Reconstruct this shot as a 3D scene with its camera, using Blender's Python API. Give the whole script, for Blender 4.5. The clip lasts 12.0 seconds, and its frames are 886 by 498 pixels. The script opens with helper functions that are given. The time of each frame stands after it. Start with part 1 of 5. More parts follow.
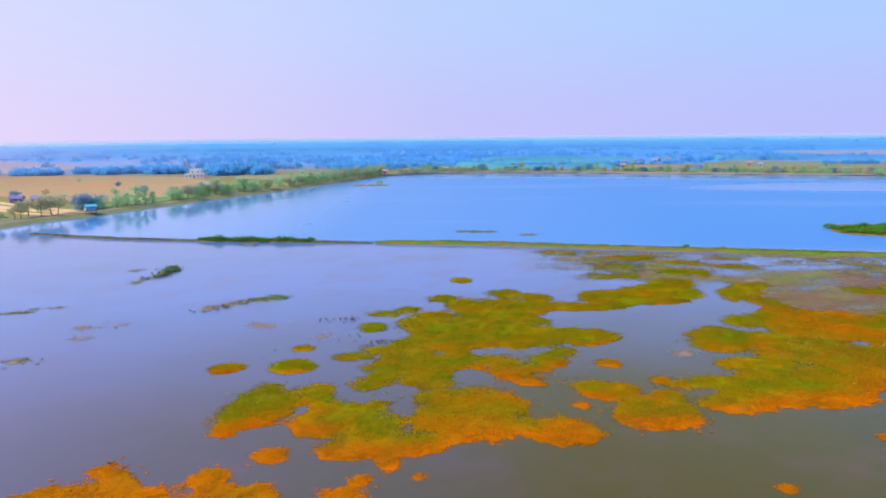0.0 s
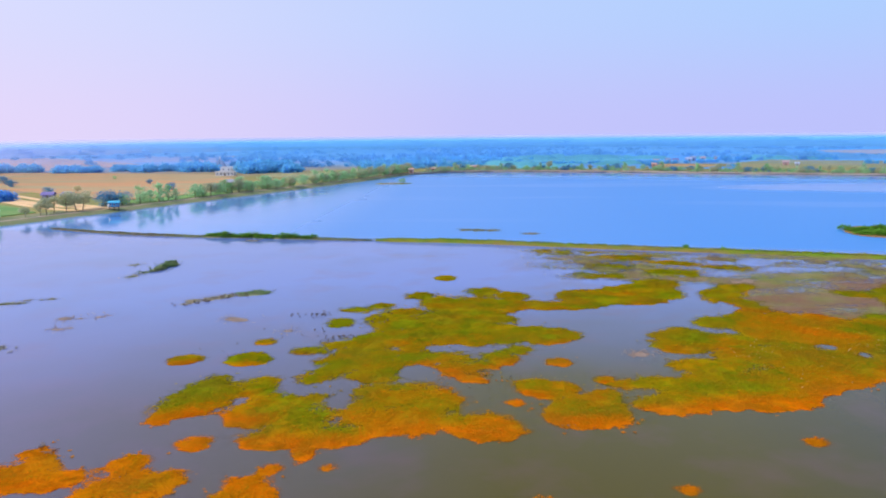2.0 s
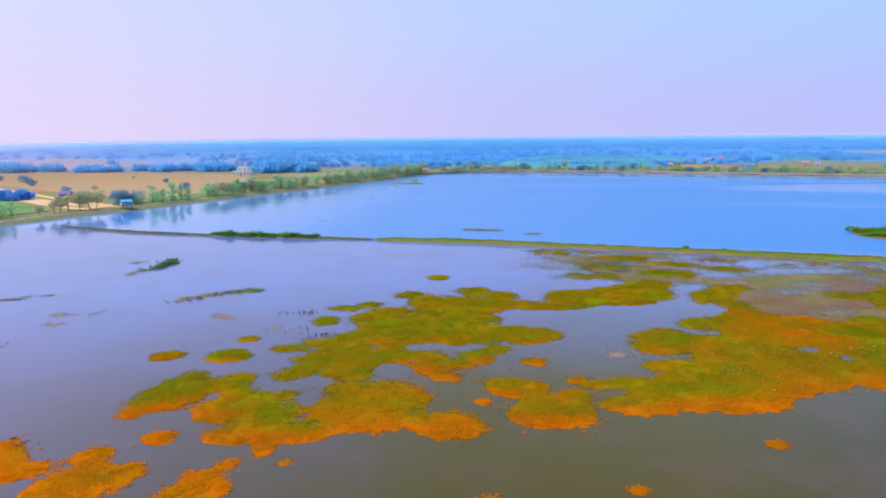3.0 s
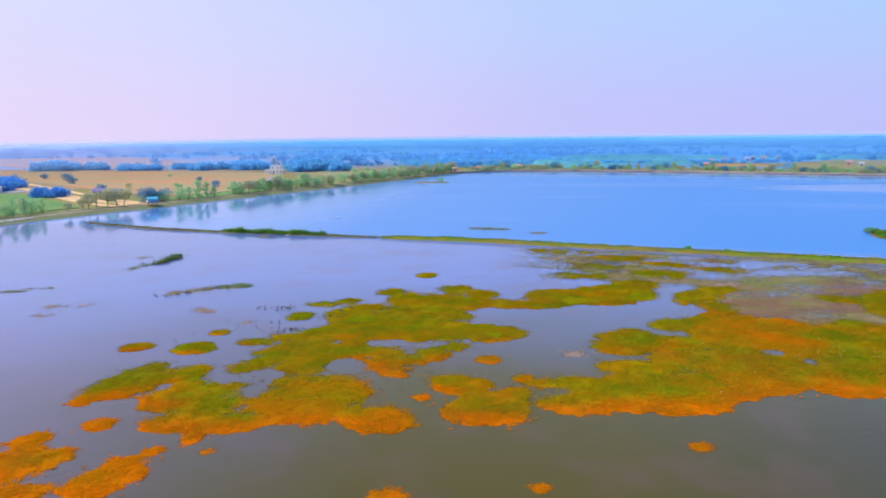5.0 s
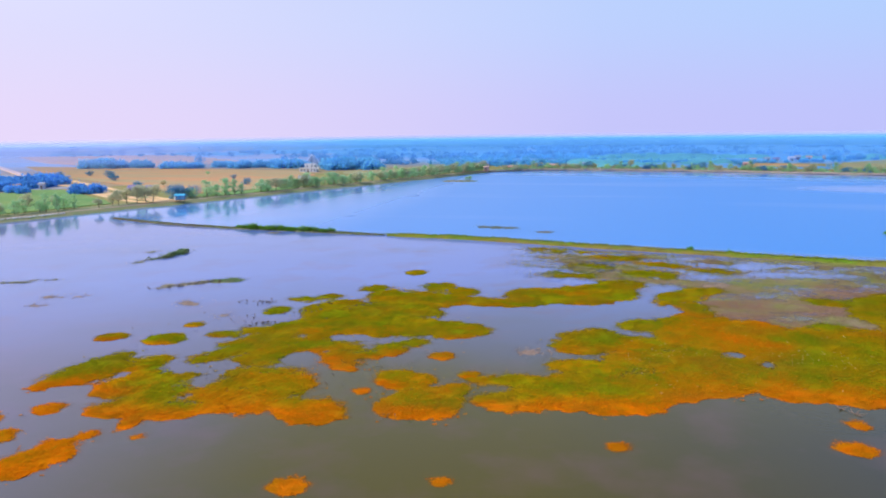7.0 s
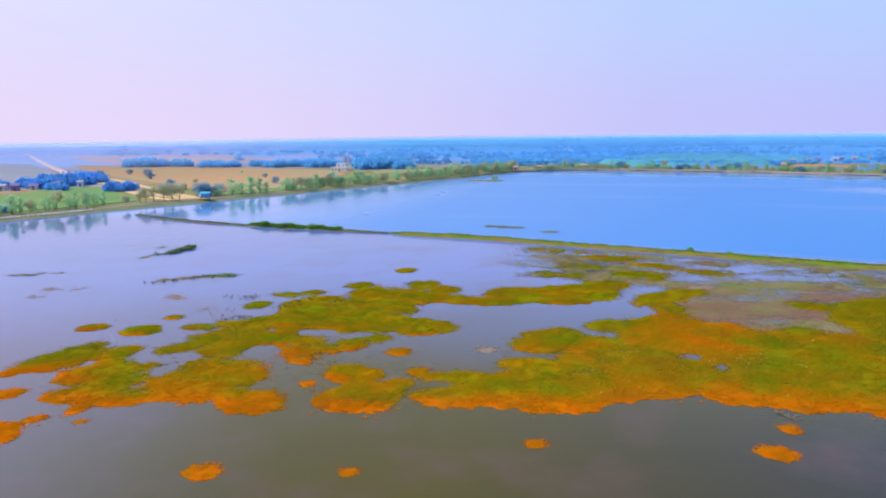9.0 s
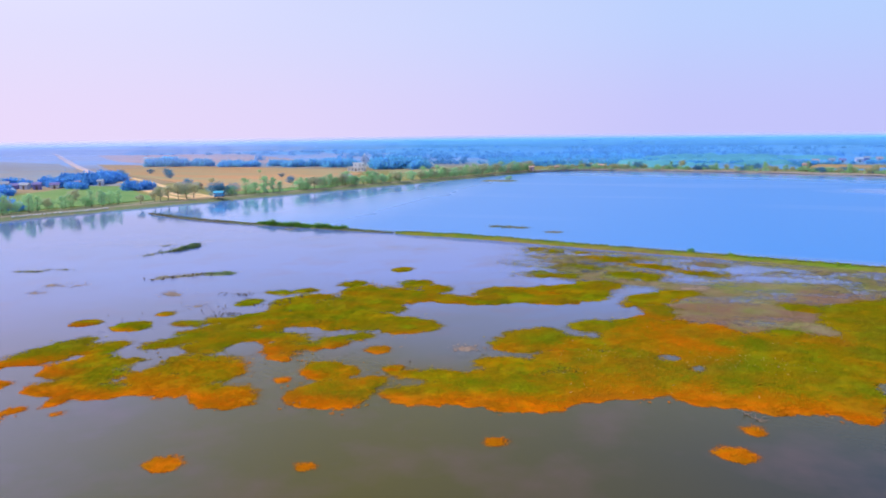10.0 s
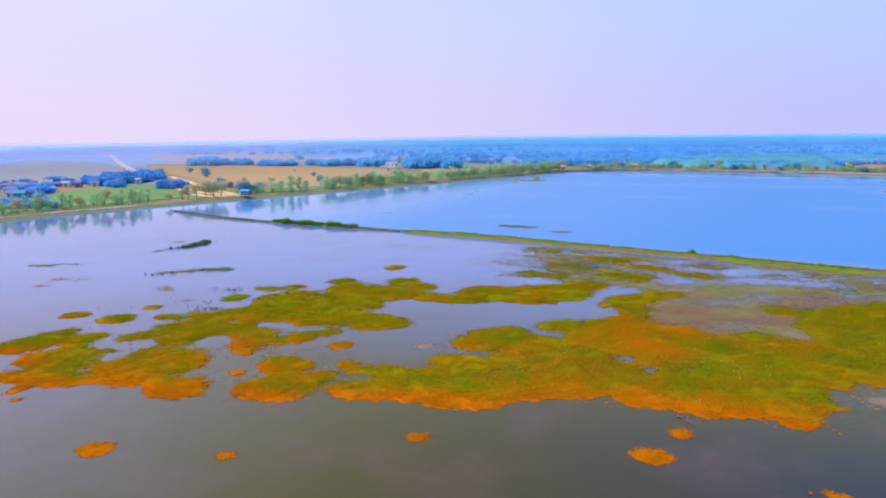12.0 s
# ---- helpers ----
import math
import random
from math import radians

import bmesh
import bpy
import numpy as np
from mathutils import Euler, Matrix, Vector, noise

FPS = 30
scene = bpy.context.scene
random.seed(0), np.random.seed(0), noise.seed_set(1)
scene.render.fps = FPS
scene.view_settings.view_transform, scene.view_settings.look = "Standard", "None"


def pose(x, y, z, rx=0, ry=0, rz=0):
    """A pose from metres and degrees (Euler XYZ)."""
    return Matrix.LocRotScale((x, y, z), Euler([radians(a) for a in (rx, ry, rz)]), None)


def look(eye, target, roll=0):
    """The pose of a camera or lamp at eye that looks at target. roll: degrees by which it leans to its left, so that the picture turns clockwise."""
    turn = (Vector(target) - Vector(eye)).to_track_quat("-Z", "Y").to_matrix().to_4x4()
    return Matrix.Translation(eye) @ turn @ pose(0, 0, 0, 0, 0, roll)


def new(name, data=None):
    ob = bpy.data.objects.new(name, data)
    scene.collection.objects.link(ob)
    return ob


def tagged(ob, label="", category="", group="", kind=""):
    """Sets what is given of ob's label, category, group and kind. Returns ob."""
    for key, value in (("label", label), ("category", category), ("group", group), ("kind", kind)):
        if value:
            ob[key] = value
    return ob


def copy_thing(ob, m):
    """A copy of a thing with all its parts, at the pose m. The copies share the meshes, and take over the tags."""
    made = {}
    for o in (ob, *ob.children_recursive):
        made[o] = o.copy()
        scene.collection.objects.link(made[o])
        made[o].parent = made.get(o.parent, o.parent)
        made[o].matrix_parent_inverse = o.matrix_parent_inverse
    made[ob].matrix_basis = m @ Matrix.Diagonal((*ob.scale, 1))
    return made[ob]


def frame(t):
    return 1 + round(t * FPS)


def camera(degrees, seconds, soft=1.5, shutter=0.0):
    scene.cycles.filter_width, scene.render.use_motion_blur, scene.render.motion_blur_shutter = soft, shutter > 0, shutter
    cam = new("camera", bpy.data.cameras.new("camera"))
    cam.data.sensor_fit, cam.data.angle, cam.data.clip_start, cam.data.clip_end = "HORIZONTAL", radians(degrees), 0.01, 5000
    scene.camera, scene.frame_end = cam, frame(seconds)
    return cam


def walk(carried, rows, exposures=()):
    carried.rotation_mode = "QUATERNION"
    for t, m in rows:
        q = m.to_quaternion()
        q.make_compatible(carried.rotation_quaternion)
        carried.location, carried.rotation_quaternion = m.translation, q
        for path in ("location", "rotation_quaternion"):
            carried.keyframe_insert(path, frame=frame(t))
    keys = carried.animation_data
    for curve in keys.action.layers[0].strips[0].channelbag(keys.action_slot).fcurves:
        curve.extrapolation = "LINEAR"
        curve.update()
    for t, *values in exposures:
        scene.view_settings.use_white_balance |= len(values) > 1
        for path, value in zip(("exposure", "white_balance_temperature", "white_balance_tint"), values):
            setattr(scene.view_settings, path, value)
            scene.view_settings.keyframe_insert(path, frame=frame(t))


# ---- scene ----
cam = camera(64.4, 12.0, soft=1.9)
PATH = [
    (0, (8.111, -0.382, 31.253), (8.093, 1.591, 30.925), -0.6),
    (0.5, (11.081, -0.538, 31.248), (11.033, 1.434, 30.919), -0.6),
    (1, (14.192, -0.673, 31.193), (14.114, 1.298, 30.863), -0.6),
    (1.5, (17.307, -0.737, 31.133), (17.199, 1.232, 30.803), -0.6),
    (2, (20.469, -0.877, 31.074), (20.331, 1.09, 30.744), -0.6),
    (2.5, (23.57, -0.96, 31.027), (23.401, 1.006, 30.697), -0.7),
    (3, (26.738, -0.922, 30.982), (26.537, 1.04, 30.653), -0.6),
    (5, (39.025, -0.067, 30.725), (38.696, 1.878, 30.395), -0.7),
    (5.5, (42.096, 0.116, 30.707), (41.735, 2.055, 30.377), -0.7),
    (6, (45.4, 0.483, 30.631), (45.004, 2.415, 30.301), -0.7),
    (6.5, (48.531, 0.957, 30.532), (48.1, 2.882, 30.202), -0.7),
    (7, (51.607, 1.473, 30.446), (51.145, 3.39, 30.115), -0.7),
    (9, (63.56, 3.442, 30.199), (62.975, 5.326, 29.869), -0.7),
    (9.5, (66.559, 4.121, 30.126), (65.943, 5.995, 29.797), -0.7),
    (10, (69.599, 4.774, 30.087), (68.95, 6.637, 29.758), -0.7),
    (10.5, (72.614, 5.515, 30.052), (71.932, 7.366, 29.723), -0.7),
    (11, (75.444, 6.305, 30.018), (74.732, 8.144, 29.688), -0.7),
    (11.5, (78.339, 7.129, 29.977), (77.597, 8.957, 29.647), -0.8),
    (12, (81.322, 8.029, 29.984), (80.549, 9.844, 29.655), -0.8),
]
walk(cam, [(t, look(eye, target, roll)) for t, eye, target, roll in PATH])

# ---- world, sun ----
SUN_AZ, SUN_EL = radians(118), radians(48)      # azimuth to the left of straight ahead
sun_dir = Vector((-math.sin(SUN_AZ) * math.cos(SUN_EL), math.cos(SUN_AZ) * math.cos(SUN_EL), math.sin(SUN_EL)))
sun_data = bpy.data.lights.new("sun", "SUN")
sun_data.energy, sun_data.angle, sun_data.color = 2.4, radians(12.0), (1.0, 0.91, 0.78)
sun = new("sun", sun_data)
sun.matrix_world = look(sun_dir * 400, (0, 0, 0))


def make_world():
    world = bpy.data.worlds.new("hazy_sky")
    scene.world = world
    world.use_nodes = True
    nt = world.node_tree
    nt.nodes.clear()
    N, K = nt.nodes.new, nt.links.new
    coord, sep = N("ShaderNodeTexCoord"), N("ShaderNodeSeparateXYZ")
    K(coord.outputs["Generated"], sep.inputs[0])
    sky = N("ShaderNodeTexSky")
    sky.sky_type, sky.sun_disc = "NISHITA", False
    sky.sun_elevation, sky.sun_rotation = SUN_EL, -SUN_AZ
    sky.dust_density, sky.air_density = 2.0, 1.4
    gain = N("ShaderNodeVectorMath")
    gain.operation = "MULTIPLY"
    gain.inputs[1].default_value = (0.141, 0.159, 0.177)
    K(sky.outputs[0], gain.inputs[0])
    # haze near the horizon: pinkish towards the sun, pale blue away from it
    side = N("ShaderNodeVectorMath")
    side.operation = "DOT_PRODUCT"
    K(coord.outputs["Generated"], side.inputs[0])
    side.inputs[1].default_value = (-math.sin(radians(75)), math.cos(radians(75)), 0)
    def ramp(stops, source):
        r = N("ShaderNodeValToRGB")
        r.color_ramp.elements.remove(r.color_ramp.elements[1])
        for i, (p, c) in enumerate(stops):
            e = r.color_ramp.elements[0] if i == 0 else r.color_ramp.elements.new(p)
            e.position, e.color = p, (*c, 1)
        K(source, r.inputs[0])
        return r
    half = N("ShaderNodeMapRange")
    half.inputs[1].default_value, half.inputs[2].default_value = -1.0, 1.0
    K(side.outputs["Value"], half.inputs[0])
    low = ramp([(0.0, (0.44, 0.52, 0.96)), (0.42, (0.51, 0.54, 0.98)), (0.64, (0.57, 0.57, 0.97)), (0.86, (0.76, 0.675, 0.97)), (1.0, (0.85, 0.72, 0.97))], half.outputs[0])
    high = ramp([(0.0, (0.40, 0.58, 1.0)), (0.42, (0.43, 0.62, 1.0)), (0.64, (0.51, 0.64, 1.0)), (0.86, (0.68, 0.71, 1.0)), (1.0, (0.80, 0.76, 1.0))], half.outputs[0])
    def span(a, b, source):
        m = N("ShaderNodeMapRange")
        m.interpolation_type = "SMOOTHSTEP"
        m.inputs[1].default_value, m.inputs[2].default_value = a, b
        K(source, m.inputs[0])
        return m
    def mix(f, a, b):
        m = N("ShaderNodeMix")
        m.data_type = "RGBA"
        K(f, m.inputs[0])
        for s, v in ((m.inputs[6], a), (m.inputs[7], b)):
            if isinstance(v, tuple):
                s.default_value = (*v, 1)
            else:
                K(v, s)
        return m.outputs[2]
    z = sep.outputs[2]
    # the hazy sky is brighter and warmer on the sun's side
    sunward = mix(span(0.81, 0.98, half.outputs[0]).outputs[0], (1.0, 1.0, 1.0), (2.75, 2.15, 2.75))
    lit = N("ShaderNodeVectorMath")
    lit.operation = "MULTIPLY"
    K(gain.outputs[0], lit.inputs[0])
    K(sunward, lit.inputs[1])
    veil = mix(span(0.0, 0.16, z).outputs[0], low.outputs[0], high.outputs[0])
    ground_haze = mix(span(-0.022, -0.010, z).outputs[0], (0.28, 0.50, 0.92), veil)
    full = mix(span(0.12, 0.55, z).outputs[0], ground_haze, lit.outputs[0])
    back, out = N("ShaderNodeBackground"), N("ShaderNodeOutputWorld")
    K(full, back.inputs[0])
    back.inputs[1].default_value = 1.0
    K(back.outputs[0], out.inputs[0])


make_world()
scene.view_settings.exposure = 0.0

# ---- materials ----


class Nodes:
    """A small helper for procedural materials in metres."""

    def __init__(self, name):
        self.mat = bpy.data.materials.new(name)
        self.mat.use_nodes = True
        self.nt = self.mat.node_tree
        self.bsdf = self.nt.nodes["Principled BSDF"]
        self.co = self.nt.nodes.new("ShaderNodeNewGeometry").outputs["Position"]

    def node(self, kind):
        return self.nt.nodes.new(kind)

    def link(self, a, b):
        self.nt.links.new(a, b)

    def noise(self, scale, detail=4.0, rough=0.55, stretch=None):
        n = self.node("ShaderNodeTexNoise")
        n.inputs["Scale"].default_value, n.inputs["Detail"].default_value, n.inputs["Roughness"].default_value = scale, detail, rough
        if stretch:
            m = self.node("ShaderNodeMapping")
            m.inputs["Rotation"].default_value = (0, 0, stretch[3] if len(stretch) > 3 else 0)
            m.inputs["Scale"].default_value = stretch[:3]
            self.link(self.co, m.inputs[0])
            self.link(m.outputs[0], n.inputs["Vector"])
        else:
            self.link(self.co, n.inputs["Vector"])
        return n.outputs["Fac"]

    def span(self, source, a, b, lo=0.0, hi=1.0):
        m = self.node("ShaderNodeMapRange")
        m.inputs[1].default_value, m.inputs[2].default_value, m.inputs[3].default_value, m.inputs[4].default_value = a, b, lo, hi
        self.link(source, m.inputs[0])
        return m.outputs[0]

    def mix(self, f, a, b, blend="MIX"):
        m = self.node("ShaderNodeMix")
        m.data_type, m.blend_type = "RGBA", blend
        for s, v in ((m.inputs[0], f), (m.inputs[6], a), (m.inputs[7], b)):
            if isinstance(v, (int, float)):
                s.default_value = v
            elif isinstance(v, tuple):
                s.default_value = (*v, 1)
            else:
                self.link(v, s)
        return m.outputs[2]

    def math(self, op, a, b=0.0):
        m = self.node("ShaderNodeMath")
        m.operation = op
        for s, v in ((m.inputs[0], a), (m.inputs[1], b)):
            if isinstance(v, (int, float)):
                s.default_value = v
            else:
                self.link(v, s)
        return m.outputs[0]

    def attribute(self, name):
        a = self.node("ShaderNodeAttribute")
        a.attribute_name = name
        return a.outputs["Fac"]

    def island(self):
        return self.node("ShaderNodeNewGeometry").outputs["Random Per Island"]

    def object_random(self):
        return self.node("ShaderNodeObjectInfo").outputs["Random"]

    def bump(self, height, strength, distance):
        b = self.node("ShaderNodeBump")
        b.inputs["Strength"].default_value, b.inputs["Distance"].default_value = strength, distance
        self.link(height, b.inputs["Height"])
        self.link(b.outputs[0], self.bsdf.inputs["Normal"])

    def done(self, colour, rough=0.9, spec=0.3):
        s = self.bsdf.inputs["Base Color"]
        if isinstance(colour, tuple):
            s.default_value = (*colour, 1)
        else:
            self.link(colour, s)
        r = self.bsdf.inputs["Roughness"]
        if isinstance(rough, (int, float)):
            r.default_value = rough
        else:
            self.link(rough, r)
        self.bsdf.inputs["Specular IOR Level"].default_value = spec
        return self.mat


def water_material():
    m = Nodes("lake_water")
    sep = m.node("ShaderNodeSeparateXYZ")
    m.link(m.co, sep.inputs[0])
    silt = m.noise(0.022, 3)
    shoal = m.noise(0.09, 4)
    # brown, silty shallows; bluer west and north, with sky reflection put into the colour
    sky_tint = m.span(m.math("ADD", m.math("SUBTRACT", m.math("MULTIPLY", sep.outputs[1], 0.016), m.math("MULTIPLY", sep.outputs[0], 0.004)), m.math("MULTIPLY", silt, 0.9)), 1.62, 2.72)
    body = m.mix(sky_tint, (0.100, 0.076, 0.004), (0.130, 0.185, 0.510))
    body = m.mix(m.span(silt, 0.52, 0.70, 0, 0.35), body, (0.060, 0.075, 0.070))
    # darker to the east, with some reflected sky blue in the colour
    east = m.math("MULTIPLY", m.span(sep.outputs[0], 45.0, 105.0), m.span(sep.outputs[1], 98.0, 70.0))
    body = m.mix(m.math("MULTIPLY", east, 0.95), body, (0.018, 0.022, 0.050))
    body = m.mix(m.math("MULTIPLY", m.span(shoal, 0.50, 0.76), 0.42), body, (0.17, 0.085, 0.085))
    # lavender sky reflection painted into the western water
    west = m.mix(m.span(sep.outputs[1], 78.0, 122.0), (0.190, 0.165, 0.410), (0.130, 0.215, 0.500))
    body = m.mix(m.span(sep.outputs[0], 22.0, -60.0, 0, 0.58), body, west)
    # open lake behind the dyke: bluer with painted sky reflection, and ruffled by the wind
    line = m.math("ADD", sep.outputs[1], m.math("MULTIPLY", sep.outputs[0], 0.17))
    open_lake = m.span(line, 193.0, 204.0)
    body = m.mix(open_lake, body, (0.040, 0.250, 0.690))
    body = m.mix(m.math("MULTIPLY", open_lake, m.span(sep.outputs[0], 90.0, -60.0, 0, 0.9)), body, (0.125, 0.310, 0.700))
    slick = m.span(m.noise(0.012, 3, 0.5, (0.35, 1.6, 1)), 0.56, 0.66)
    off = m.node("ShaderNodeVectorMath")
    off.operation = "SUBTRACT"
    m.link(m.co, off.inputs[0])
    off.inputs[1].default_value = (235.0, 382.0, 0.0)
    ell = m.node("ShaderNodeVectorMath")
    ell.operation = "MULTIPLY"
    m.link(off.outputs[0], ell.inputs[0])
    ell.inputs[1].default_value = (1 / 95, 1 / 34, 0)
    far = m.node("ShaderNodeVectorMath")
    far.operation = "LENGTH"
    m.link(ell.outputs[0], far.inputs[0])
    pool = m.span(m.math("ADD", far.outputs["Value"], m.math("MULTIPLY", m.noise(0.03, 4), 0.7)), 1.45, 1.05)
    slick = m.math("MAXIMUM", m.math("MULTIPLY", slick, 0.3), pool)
    # slicks also get a paler colour, imitating reflected horizon sky
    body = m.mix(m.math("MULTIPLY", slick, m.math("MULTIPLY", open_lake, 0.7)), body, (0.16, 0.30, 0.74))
    calm = m.span(sep.outputs[0], -95.0, -25.0)
    r1 = m.math("MULTIPLY", calm, 0.05)
    lee = m.span(m.math("ADD", sep.outputs[1], m.math("MULTIPLY", sep.outputs[0], 0.30)), 470.0, 545.0, 1.0, 0.0)     # sheltered by the far shore
    r1 = m.math("MULTIPLY", r1, lee)
    r2 = m.math("MULTIPLY", m.math("MULTIPLY", open_lake, calm), m.math("MULTIPLY", lee, 0.24))
    rough = m.math("ADD", m.math("ADD", r1, r2), 0.06)
    rough = m.math("SUBTRACT", rough, m.math("MULTIPLY", slick, m.math("MULTIPLY", open_lake, 0.16)))
    m.bump(m.noise(0.9, 3, 0.6, (0.7, 1.5, 1)), 0.18, 0.05)
    m.bsdf.inputs["IOR"].default_value = 1.36
    return m.done(body, rough, 0.5)


def bed_material(name, green, green2, rust, rust2, soil, sparse=False):
    """Floating plants: green inside, rust-coloured where they wither."""
    m = Nodes(name)
    r = m.attribute("rust")
    g = m.mix(m.span(m.noise(0.16, 5), 0.38, 0.62), green, green2)
    g = m.mix(m.span(m.noise(0.21, 5, 0.6), 0.50, 0.66, 0, 0.45), g, tuple(1.4 * v for v in green))
    g = m.mix(m.span(m.noise(1.3, 5, 0.65), 0.50, 0.75, 0, 0.38), g, soil)
    o = m.mix(m.span(m.noise(0.5, 5), 0.38, 0.62), rust, rust2)
    o = m.mix(m.span(m.noise(1.7, 4, 0.65), 0.54, 0.78, 0, 0.32), o, soil)
    edge = m.math("ADD", r, m.math("MULTIPLY", m.math("SUBTRACT", m.noise(0.5, 6, 0.7), 0.5), 0.9))
    c = m.mix(m.span(edge, 0.10, 0.85), g, o)
    c = m.mix(m.span(m.noise(0.10, 5, 0.6), 0.48, 0.66, 0, 0.4), c, soil)
    c = m.mix(m.math("MULTIPLY", m.island(), 0.28), c, tuple(0.8 * v for v in soil))
    m.bump(m.noise(4.0, 5), 0.8, 0.15)
    if sparse:      # gaps of open water between the plants where the growth is thin
        grain = m.math("ADD", m.math("MULTIPLY", m.noise(0.8, 3, 0.6), 0.55), m.math("MULTIPLY", m.noise(5.0, 3, 0.6), 0.75))
        cover = m.math("ADD", m.attribute("cover"), m.math("MULTIPLY", m.math("SUBTRACT", grain, 0.65), 1.7))
        m.link(m.span(cover, 0.32, 0.64), m.bsdf.inputs["Alpha"])
    return m.done(c, 0.95, 0.0)


def leaf_material(name, a, b, shade=0.35, glow=0.4):
    """Leaves let part of the light through."""
    m = Nodes(name)
    c = m.mix(m.island(), a, b)
    c = m.mix(m.math("MULTIPLY", m.object_random(), shade), c, (a[0] * 1.5, a[1] * 1.25, a[2] * 1.0))
    c = m.mix(m.span(m.noise(0.05, 4), 0.35, 0.7, 0, 0.35), c, tuple(0.75 * v for v in a))
    c = m.mix(m.span(m.noise(0.011, 5, 0.6, (0.6, 1.8, 1)), 0.45, 0.62, 0, 0.5), c, tuple(0.68 * v for v in a))
    m.done(c, 0.8, 0.1)
    thin = m.node("ShaderNodeBsdfTranslucent")
    m.link(c, thin.inputs[0])
    both = m.node("ShaderNodeMixShader")
    both.inputs[0].default_value = glow
    m.link(m.bsdf.outputs[0], both.inputs[1])
    m.link(thin.outputs[0], both.inputs[2])
    m.link(both.outputs[0], m.nt.nodes["Material Output"].inputs[0])
    return m.mat


def plain_material(name, a, b, scale=0.5, rough=0.85, bump=0.3, metal=0.0, fine=8.0):
    m = Nodes(name)
    c = m.mix(m.span(m.noise(scale, 5), 0.3, 0.7), a, b)
    c = m.mix(m.span(m.noise(fine, 3), 0.55, 0.8, 0, 0.4), c, tuple(v * 0.6 for v in b))
    m.bump(m.noise(fine, 4), bump, 0.03)
    m.bsdf.inputs["Metallic"].default_value = metal
    return m.done(c, rough, 0.3)


def westward(m, place):
    """How far a place lies to the west, where the painted haze turns lilac."""
    return m.span(m.math("DIVIDE", m.math("SUBTRACT", 30.0, place.outputs[0]), m.math("MAXIMUM", place.outputs[1], 50.0)), 0.34, 0.74)


def far_land_material():
    m = Nodes("hazy_plain")
    place = m.node("ShaderNodeSeparateXYZ")
    m.link(m.co, place.inputs[0])
    # both tints hold haze in the ground colour: blue, and lilac in the west
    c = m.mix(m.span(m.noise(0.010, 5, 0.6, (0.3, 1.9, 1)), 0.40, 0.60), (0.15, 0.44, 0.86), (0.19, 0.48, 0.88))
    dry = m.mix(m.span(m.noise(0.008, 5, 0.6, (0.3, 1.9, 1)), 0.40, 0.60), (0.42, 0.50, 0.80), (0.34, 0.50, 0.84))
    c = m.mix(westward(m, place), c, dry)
    # towards the horizon the ground colour is mixed into the sky's haze
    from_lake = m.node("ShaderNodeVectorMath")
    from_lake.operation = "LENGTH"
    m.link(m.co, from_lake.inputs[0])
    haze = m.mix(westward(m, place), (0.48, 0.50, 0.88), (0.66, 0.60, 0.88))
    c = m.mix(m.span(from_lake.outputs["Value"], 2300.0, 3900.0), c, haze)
    m.bump(m.noise(0.5, 4), 0.4, 0.3)
    return m.done(c, 0.95, 0.0)


